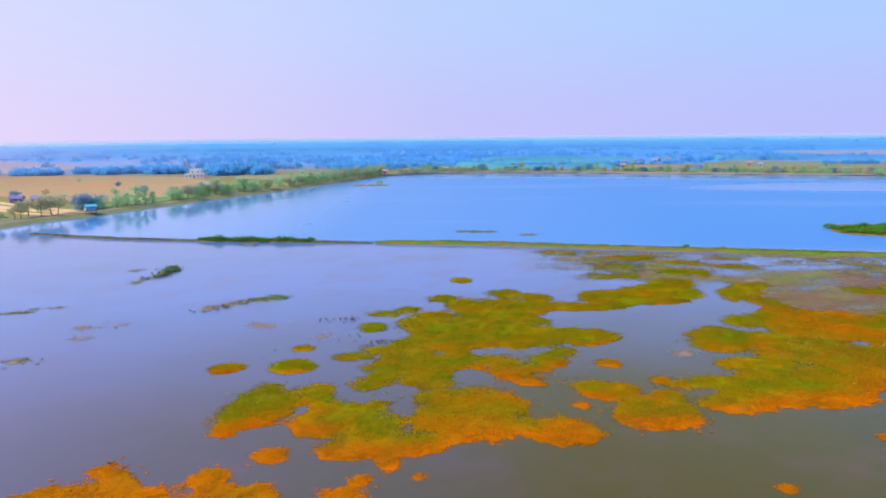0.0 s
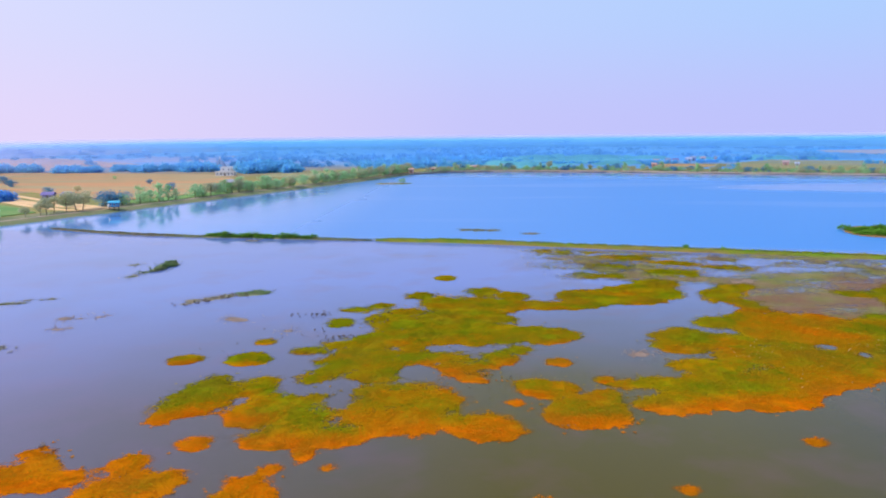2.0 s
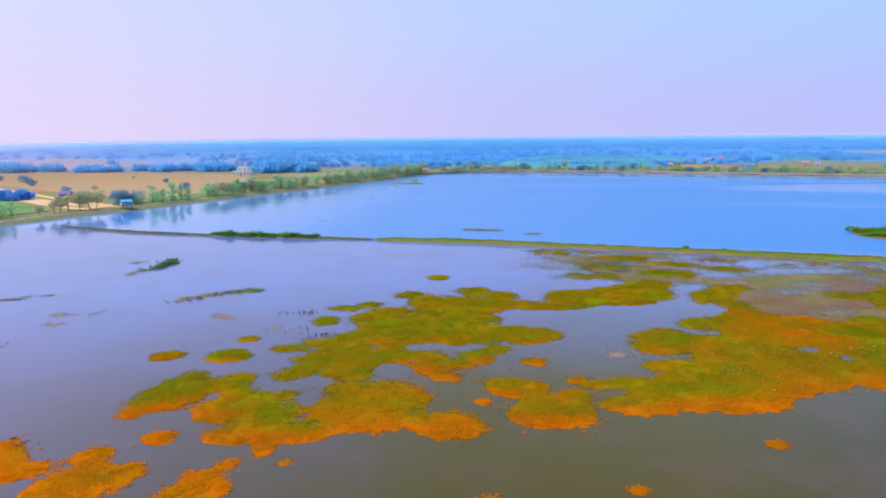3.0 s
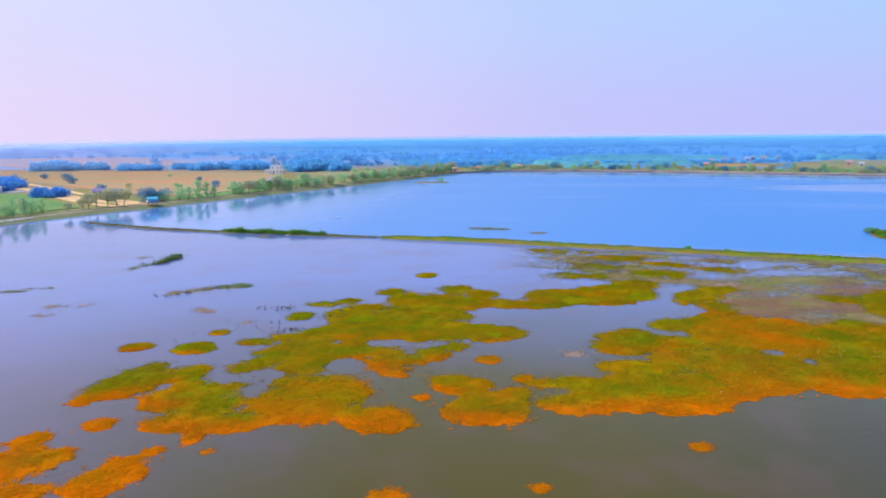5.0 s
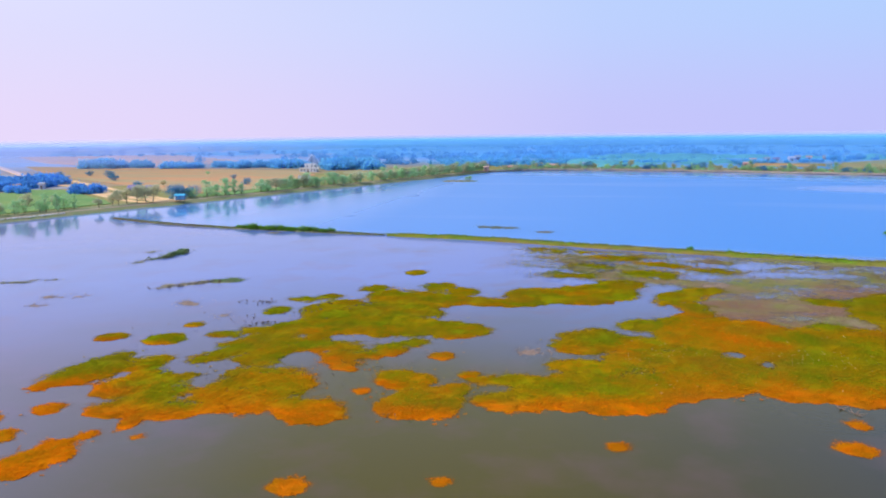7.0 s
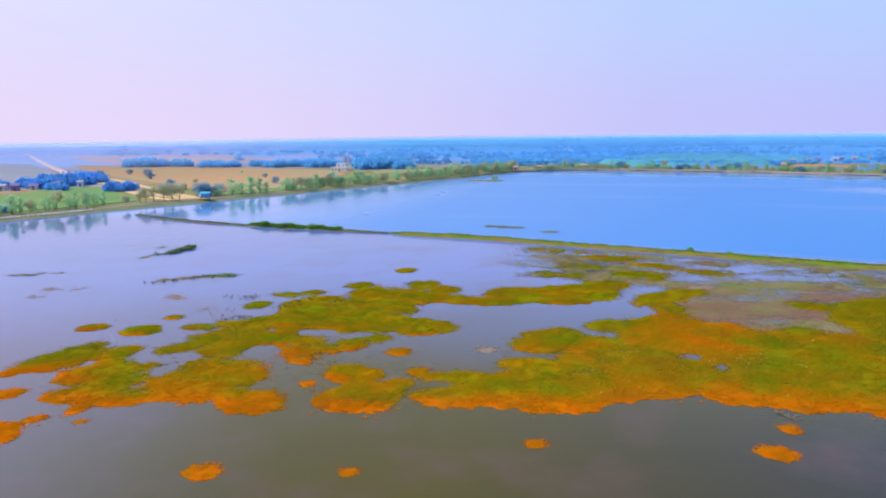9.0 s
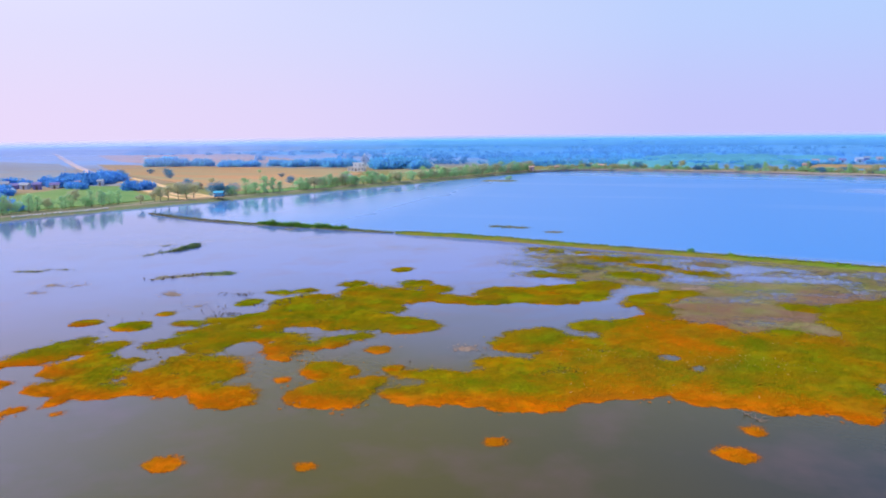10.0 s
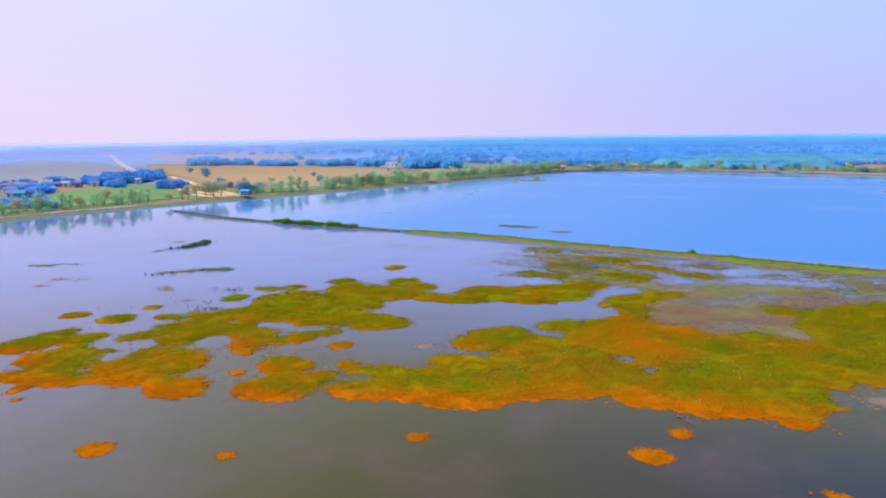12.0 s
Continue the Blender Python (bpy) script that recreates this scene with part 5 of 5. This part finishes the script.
def canopy(name, material, d0, d1, a0, a1, cut, h, seed, label):
    """The closed roof of a distant wood: a soft uneven surface of crown tops."""
    rows, cols = 90, int((a1 - a0) * 9)
    D, A = np.meshgrid(np.linspace(d0, d1, rows), np.radians(np.linspace(a0, a1, cols)), indexing="ij")
    A = A + 0.004 * fbm(D * 3, A * 900, 0.05, seed)
    X, Y = 45 - np.sin(A) * D, 5 + np.cos(A) * D
    cut = cut + 0.5 * smooth(radians(a1 - 13), radians(a1), A) + 0.22 * smooth(0.42, 0.85, A)         # fewer woods towards the dry west
    grow = smooth(cut - 0.01, cut + 0.05, fbm(X * 0.6, Y * 1.5, 0.009, seed)) * smooth(8, 16, inland(X, Y)) * smooth(d0, d0 + 14, D) * smooth(d1, d1 - 14, D) * smooth(0, 0.02, A - radians(a0)) * smooth(0, 0.02, radians(a1) - A)
    for x0, x1, y0, y1 in CLEAR:
        grow = grow * (1 - smooth(-12, 0, X - x0) * smooth(-12, 0, x1 - X) * smooth(-12, 0, Y - y0) * smooth(-12, 0, y1 - Y))
    Z = LAND_Z - 0.3 + grow * h * (0.75 + 0.9 * fbm(X, Y, 0.12, seed + 3, 3) + 0.5 * fbm(X, Y, 0.03, seed + 5, 2))
    top = np.stack([grow[:-1, :-1], grow[1:, :-1], grow[:-1, 1:], grow[1:, 1:]]).max(0)
    ij = np.argwhere(top > 0.03)
    ids = np.arange(X.size).reshape(X.shape)
    quads = np.stack([ids[ij[:, 0], ij[:, 1]], ids[ij[:, 0] + 1, ij[:, 1]], ids[ij[:, 0] + 1, ij[:, 1] + 1], ids[ij[:, 0], ij[:, 1] + 1]], 1)[:, ::-1]
    used, inv = np.unique(quads, return_inverse=True)
    verts = np.stack([X.ravel()[used], Y.ravel()[used], Z.ravel()[used]], 1)
    at = (float(verts[:, 0].mean()), float(verts[:, 1].mean()), 0)
    return tagged(mesh_object(name, verts, inv.reshape(-1, 4), material, at, smooth=True), label, "woods", kind="stuff")


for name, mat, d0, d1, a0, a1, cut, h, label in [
        ("woodland", WOODS, 555, 900, -36, 25, -0.05, 4.4, "belt of haze-blue trees behind the far shore"),
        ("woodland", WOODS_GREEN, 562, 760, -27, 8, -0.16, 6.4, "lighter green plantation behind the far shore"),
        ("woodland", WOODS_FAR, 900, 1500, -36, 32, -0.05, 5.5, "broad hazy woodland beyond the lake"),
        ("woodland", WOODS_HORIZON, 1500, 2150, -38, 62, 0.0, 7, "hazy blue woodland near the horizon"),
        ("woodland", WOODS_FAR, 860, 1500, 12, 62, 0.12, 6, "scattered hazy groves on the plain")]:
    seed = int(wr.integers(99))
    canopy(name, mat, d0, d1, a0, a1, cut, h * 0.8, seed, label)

def scattered_trees(name, material, d0, d1, a0, a1, n, h, cut, seed, label, puffs=5):
    """Single trees and loose clumps on the plain, thicker along old field bounds and fewer in the dry west."""
    r = np.random.default_rng(seed)
    D, A = np.sqrt(r.uniform(d0 ** 2, d1 ** 2, n * 14)), np.radians(r.uniform(a0, a1, n * 14))
    X, Y = 45 - np.sin(A) * D, 5 + np.cos(A) * D
    thickness = fbm(X * 0.55, Y * 1.5, 0.012, seed + 1) + 0.45 * fbm(X, Y, 0.05, seed + 2, 2) - 0.10 * smooth(0.30, 0.55, A) - 0.10 * smooth(0.60, 0.8, A)
    free = (thickness > cut) & (inland(X, Y) > 12)
    for x0, x1, y0, y1 in CLEAR:
        free &= ~((X > x0) & (X < x1) & (Y > y0) & (Y < y1))
    pick = np.flatnonzero(free)[:n]
    return woods(name, X[pick], Y[pick], h * r.uniform(0.55, 1.25, len(pick)), material, label, seed, puffs, 1.3, (0.26, 0.42))


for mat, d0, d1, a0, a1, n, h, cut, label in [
        (GROVE, 560, 760, -36, 14, 220, 4.2, 0.10, "loose haze-blue trees on the plain beyond the lake"),
        (WOODS, 620, 900, -36, 26, 240, 4.6, 0.12, "haze-blue trees along field bounds beyond the lake"),
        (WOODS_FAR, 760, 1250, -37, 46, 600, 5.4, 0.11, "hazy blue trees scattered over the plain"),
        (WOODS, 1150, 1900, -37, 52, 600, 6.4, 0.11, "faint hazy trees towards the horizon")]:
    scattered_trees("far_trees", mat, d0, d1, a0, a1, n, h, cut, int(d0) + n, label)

# thickets at the water's edge of the far shore
for mat, n, a, b in [(LEAF, 90, -30, 330), (LEAF_DUSTY, 80, -30, 330), (LEAF_BLUE, 30, 40, 330)]:
    t = wr.uniform(0, 1, n)
    pts = [shore_at(a + (b - a) * q, 548 - 95 * q ** 1.3, wr.uniform(1.5, 26) ** 1.0) for q in t]
    woods("thicket", np.array([p[0] for p in pts]), np.array([p[1] for p in pts]), wr.uniform(1.2, 3.6, n), mat, "low green thickets along the far shore", int(wr.integers(1e6)), 14, 1.3)

# low growth at the very edge of the far water
t = wr.uniform(0, 1, 100)
pts = [shore_at(-40 + 380 * q, 550 - 98 * q ** 1.3, wr.uniform(0.2, 4.0)) for q in t]
woods("thicket", np.array([p[0] for p in pts]), np.array([p[1] for p in pts]), wr.uniform(0.9, 2.0, 100), LEAF, "low bushes at the edge of the far shore", 77, 10, 1.6)

# ---- buildings ----


def box(bm, x0, y0, z0, x1, y1, z1, bevel=0.0):
    made = bmesh.ops.create_cube(bm, size=1.0, matrix=Matrix.Translation(((x0 + x1) / 2, (y0 + y1) / 2, (z0 + z1) / 2)) @ Matrix.Diagonal((x1 - x0, y1 - y0, z1 - z0, 1)))
    if bevel:
        edges = list({e for v in made["verts"] for e in v.link_edges})
        bmesh.ops.bevel(bm, geom=edges, offset=bevel, segments=1, affect="EDGES")
    return bm


def gable(bm, w, d, z, rise, over, thick=0.18):
    """A pitched roof of two sloping slabs along x."""
    for s in (-1, 1):
        a, b = Vector((0, 0, z + rise)), Vector((0, s * (d / 2 + over), z - over * rise / (d / 2)))
        vs = []
        for x in (-w / 2 - over, w / 2 + over):
            for p, dz in ((a, 0), (b, 0), (b, thick), (a, thick)):
                vs.append(bm.verts.new((x, p.y, p.z + dz)))
        for f in ((0, 1, 2, 3), (7, 6, 5, 4), (0, 4, 5, 1), (1, 5, 6, 2), (2, 6, 7, 3), (3, 7, 4, 0)):
            bm.faces.new([vs[i] for i in f])
    bmesh.ops.recalc_face_normals(bm, faces=bm.faces)
    return bm


def house(x, y, turn, w, d, h, wall, roof, label, flat=False, storeys=1, name="house"):
    ob = tagged(holder(name, x, y, LAND_Z - 0.05, turn), label, "house", "village houses")
    bm = box(bmesh.new(), -w / 2, -d / 2, -0.2, w / 2, d / 2, h, 0.04)
    if not flat:
        rise = d * 0.28
        for s in (-1, 1):
            vs = [bm.verts.new((s * (w / 2 - 0.02), -d / 2, h)), bm.verts.new((s * (w / 2 - 0.02), d / 2, h)), bm.verts.new((s * (w / 2 - 0.02), 0, h + rise))]
            bm.faces.new(vs)
    part("wall", bm, wall, ob)
    if flat:
        bm = box(bmesh.new(), -w / 2 - 0.3, -d / 2 - 0.3, h, w / 2 + 0.3, d / 2 + 0.3, h + 0.22, 0.03)
        part("roof", bm, roof, ob)
        for s in (-1, 1):
            part("parapet", box(bmesh.new(), -w / 2 - 0.25, s * (d / 2 + 0.18) - 0.08, h + 0.22, w / 2 + 0.25, s * (d / 2 + 0.18) + 0.08, h + 0.8), wall, ob)
    else:
        part("roof", gable(bmesh.new(), w, d, h, d * 0.28, 0.5), roof, ob)
    part("door", box(bmesh.new(), -0.5, -d / 2 - 0.05, 0, 0.5, -d / 2 + 0.05, 2.05), TIMBER, ob)
    k = max(1, int(w / 2.6))
    for st in range(storeys):
        for i in range(k):
            cx = -w / 2 + w * (i + 0.5) / k
            if st == 0 and abs(cx) < 1.0:
                continue
            z = 1.0 + st * (h / storeys)
            win = part("window", box(bmesh.new(), cx - 0.5, -d / 2 - 0.04, z, cx + 0.5, -d / 2 + 0.06, z + 1.1), GLASS, ob)
            part("sill", box(bmesh.new(), cx - 0.6, -d / 2 - 0.16, z - 0.1, cx + 0.6, -d / 2 - 0.02, z), STONE, win)
    return ob


def build_hut():
    """The blue hut on stilts at the water's edge."""
    ob = tagged(holder("stilt_hut", -133.6, 276.0, 0.7, 24), "small bright blue hut on dark stilts at the water's edge", "hut")
    ob.scale = (0.70, 0.70, 0.80)
    for i in range(3):
        for s in (-1, 1):
            part("stilt", box(bmesh.new(), -2.4 + i * 2.4 - 0.12, s * 1.5 - 0.12, -1.2, -2.4 + i * 2.4 + 0.12, s * 1.5 + 0.12, 1.5), TIMBER, ob)
    part("platform", box(bmesh.new(), -3.1, -2.3, 1.5, 3.1, 2.3, 1.72, 0.03), TIMBER, ob)
    wall = part("wall", box(bmesh.new(), -2.7, -1.8, 1.72, 2.7, 1.8, 3.9, 0.03), BLUE_PAINT, ob)
    part("roof", gable(bmesh.new(), 5.6, 3.8, 3.9, 0.7, 0.45), CYAN_PAINT, ob, "pale blue sheet roof")
    for x in (-1.7, 0.2, 1.8):
        win = part("window", box(bmesh.new(), x - 0.45, -1.86, 2.5, x + 0.45, -1.74, 3.4), GLASS, ob)
        part("frame", box(bmesh.new(), x - 0.55, -1.90, 3.4, x + 0.55, -1.78, 3.5), WHITE, win)
    part("door", box(bmesh.new(), 2.66, -0.5, 1.74, 2.76, 0.5, 3.7), TIMBER, ob)
    bm = bmesh.new()
    bmesh.ops.create_cone(bm, cap_ends=True, segments=20, radius1=0.85, radius2=0.85, depth=0.12, matrix=pose(-2.9, -1.7, 2.7, 90, 0, -40))
    part("sign_disc", bm, WHITE, ob, "round white board")
    for s in (-1, 1):
        part("rail", box(bmesh.new(), -3.05, s * 2.22 - 0.04, 2.5, 3.05, s * 2.22 + 0.04, 2.6), WHITE, ob)
    for i in range(5):
        part("post", box(bmesh.new(), -3.0 + i * 1.5 - 0.04, -2.26, 1.72, -3.0 + i * 1.5 + 0.04, -2.18, 2.5), WHITE, ob)


build_hut()


def build_temple():
    """White tiered tower with a low white hall beside it."""
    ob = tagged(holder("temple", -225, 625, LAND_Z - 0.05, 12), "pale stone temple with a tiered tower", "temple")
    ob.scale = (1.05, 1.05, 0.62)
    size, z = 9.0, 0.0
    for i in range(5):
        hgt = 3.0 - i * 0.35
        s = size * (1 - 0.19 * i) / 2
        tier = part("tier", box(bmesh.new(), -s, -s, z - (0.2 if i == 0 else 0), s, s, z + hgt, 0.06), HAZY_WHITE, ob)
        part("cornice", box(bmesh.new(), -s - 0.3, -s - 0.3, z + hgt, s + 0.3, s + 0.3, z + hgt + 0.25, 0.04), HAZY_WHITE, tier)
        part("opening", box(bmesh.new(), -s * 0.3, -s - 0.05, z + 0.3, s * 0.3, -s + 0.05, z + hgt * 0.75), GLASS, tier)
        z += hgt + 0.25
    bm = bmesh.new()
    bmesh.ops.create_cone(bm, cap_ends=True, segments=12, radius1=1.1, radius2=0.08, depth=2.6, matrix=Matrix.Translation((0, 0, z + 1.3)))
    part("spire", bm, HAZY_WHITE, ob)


build_temple()
house(-172, 502, 8, 7.5, 5, 5.4, WHITE, WHITE, "white two-storey house with a flat roof", True, 2)
house(-171, 496.5, 8, 13, 5, 2.5, WHITE, WHITE, "low white annex with a flat roof", True)
house(-128, 394, 20, 6, 4.5, 2.8, CLAY, TIN, "small clay house with a tin roof among shore trees")
house(-190, 320, 15, 5, 3.6, 2.4, PURPLE, PURPLE, "dark house with a purple-tiled roof beside the road")
house(-181, 321, -10, 4.5, 3.4, 2.3, BRICK, PURPLE, "brick house with a dark purple roof beside the road")
hr = np.random.default_rng(5)
for i, (x, y, w, wall, roof, label) in enumerate([
        (-310, 288, 9, WHITE, PURPLE, "white village house with a dark roof"), (-303, 296, 8, HAZY_WHITE, PURPLE, "pale village house with a dark purple roof"), (-296, 300, 9, WHITE, TIN, "white village house with a tin roof"),
        (-288, 300, 7, PURPLE, PURPLE, "dark village house with a purple roof"), (-280, 300, 8, HAZY_WHITE, TIN, "pale village house with a tin roof"), (-271, 300, 7, PURPLE, PURPLE, "violet village house with a dark roof"),
        (-268, 309, 8, WHITE, PURPLE, "white village house with a purple roof"), (-262, 318, 9, BRICK, BRICK, "low brick-red village house"), (-256, 330, 5, HAZY_WHITE, TIN, "pale shed with a grey tin roof"), (-258, 273, 4, WHITE, WHITE, "tiny white shed at the village edge"),
        (-316, 304, 8, PURPLE, TIN, "dark village house with a tin roof"), (-324, 296, 8, WHITE, BRICK, "white village house with a red roof")]):
    house(x, y, float(hr.uniform(-25, 25)) + 40, w * 0.55, w * 0.42, 2.3 + (i % 3) * 0.4, wall, roof, label)
# the crowded lake side of the village
for i in range(22):
    u = i / 21
    x, y = -322 + 84 * u + float(hr.uniform(-7, 7)), 292 - 48 * u + float(hr.uniform(-9, 9))
    wall, roof, label = [(WHITE, PURPLE, "small white village house with a violet roof"), (PURPLE, BLUE_PAINT, "violet village house with a blue sheet roof"), (HAZY_WHITE, TIN, "pale village house with a grey tin roof"),
                         (PURPLE, PURPLE, "low dark village house with a purple roof"), (HAZY_CLAY, PURPLE, "clay village house with a purple roof")][i % 5]
    house(x, y, float(hr.uniform(-25, 25)) + 40, float(hr.uniform(3.6, 5.4)), float(hr.uniform(2.8, 3.8)), float(hr.uniform(2.0, 2.7)), wall, roof, label)
for i, (x, y, w, wall, roof, label) in enumerate([
        (6, 559, 8, HAZY_WHITE, HAZY_CLAY, "white pavilion at the far corner of the lake"), (30, 580, 6, HAZY_WHITE, HAZY_WHITE, "white house behind the far shore"), (38, 584, 5, HAZY_WHITE, TIN, "small white house behind the far shore"),
        (46, 578, 5, HAZY_WHITE, HAZY_WHITE, "small white shed behind the far shore"), (166, 640, 9, HAZY_CLAY, HAZY_CLAY, "clay house with a red roof in the far village"), (180, 655, 8, HAZY_WHITE, TIN, "white house with a tin roof in the far village"),
        (190, 668, 9, HAZY_WHITE, PURPLE, "white house with a purple roof in the far village"), (203, 672, 10, HAZY_WHITE, HAZY_WHITE, "bright white house in the far village"), (212, 690, 9, PURPLE, TIN, "dark house with a tin roof in the far village"),
        (224, 700, 9, HAZY_WHITE, HAZY_CLAY, "white house with a red roof in the far village"), (238, 702, 8, HAZY_CLAY, TIN, "clay house in the far village"), (256, 585, 9, HAZY_CLAY, HAZY_CLAY, "brick-red farmhouse beside the far field"), (262, 578, 6, HAZY_WHITE, HAZY_WHITE, "white shed beside the far field"),
        (-52, 492, 6, HAZY_CLAY, HAZY_CLAY, "long clay-coloured shed behind the bank"), (-38, 512, 6, HAZY_CLAY, HAZY_CLAY, "low brick-red shed by the lake corner"), (-24, 536, 6, HAZY_CLAY, HAZY_CLAY, "clay house with a red roof by the lake corner"), (150, 575, 7, HAZY_CLAY, HAZY_CLAY, "clay house with a red roof on the far shore"), (100, 588, 6, HAZY_WHITE, TIN, "small white house on the far shore")]):
    house(x, y, float(hr.uniform(-25, 25)), w * 0.5, w * 0.4, 2.2 + (i % 3) * 0.4, wall, roof, label)
plant_beds([oval(-39, 424, 7.5, 2.0, 4)], "islet", DYKE, [0.5], "low bare earth spit off the shore", 0.6, 1.5, height=0.5, seed=150, category="islet")
for x, y, q in [(-35.0, 424.6, 0.40), (-33.2, 425.0, 0.50)]:
    copy_thing(rounded, pose(x, y, 0.25, 0, 0, 40 * q) @ Matrix.Diagonal((q, q, q, 1)))


def build_revetment():
    """Pale boulders laid along the foot of the bank."""
    r = np.random.default_rng(12)
    ob = tagged(holder("stone_revetment", -160, 215, 0), "row of pale boulders along the bank", "stones")
    shapes = []
    for _ in range(4):
        bm = bmesh.new()
        bmesh.ops.create_icosphere(bm, subdivisions=1, radius=0.5)
        for v in bm.verts:
            v.co *= r.uniform(0.7, 1.25)
            v.co.z *= 0.7
        me = bpy.data.meshes.new("boulder")
        bm.to_mesh(me)
        bm.free()
        me.materials.append(WHITE)
        shapes.append(me)
    for i in range(70):
        u = i / 69
        x, y = shore_at(-170 + 13 * u, 196 + 34 * u, 2.6 + r.normal(0, 0.3))
        s = new("boulder", shapes[i % 4])
        s.parent = ob
        s.matrix_local = Matrix.Translation((x + 160, y - 215, 0.95)) @ pose(0, 0, 0, 0, 0, r.uniform(0, 360)) @ Matrix.Scale(r.uniform(0.5, 1.1), 4)


build_revetment()


def dead_branch(x, y, reach, seed):
    """A bleached, drowned branch that lies in the shallow water."""
    r = np.random.default_rng(seed)
    V, F = [], []
    for i in range(5):
        a = r.uniform(0, 2 * math.pi)
        p = Vector((0, 0, 0.0))
        for k in range(3):
            q = p + Vector((math.cos(a) * reach / 3, math.sin(a) * reach / 3, r.uniform(-0.02, 0.16)))
            tube(V, F, p, q, 0.07 * (1 - k / 4), 0.07 * (1 - (k + 1) / 4), 5)
            p, a = q, a + r.normal(0, 0.5)
    ob = mesh_object("dead_branch", np.array(V) + np.array((x, y, 0.02)), F, TAN_WOOD, (x, y, 0))
    return tagged(ob, "bleached dead branch lying in the shallow water", "branch")


for i, (x, y, reach) in enumerate([(76.6, 82.3, 0.8), (77.7, 81.1, 1.1), (-24.7, 63.3, 0.9), (-23.2, 61.9, 1.0)]):
    dead_branch(x, y, reach, 300 + i)
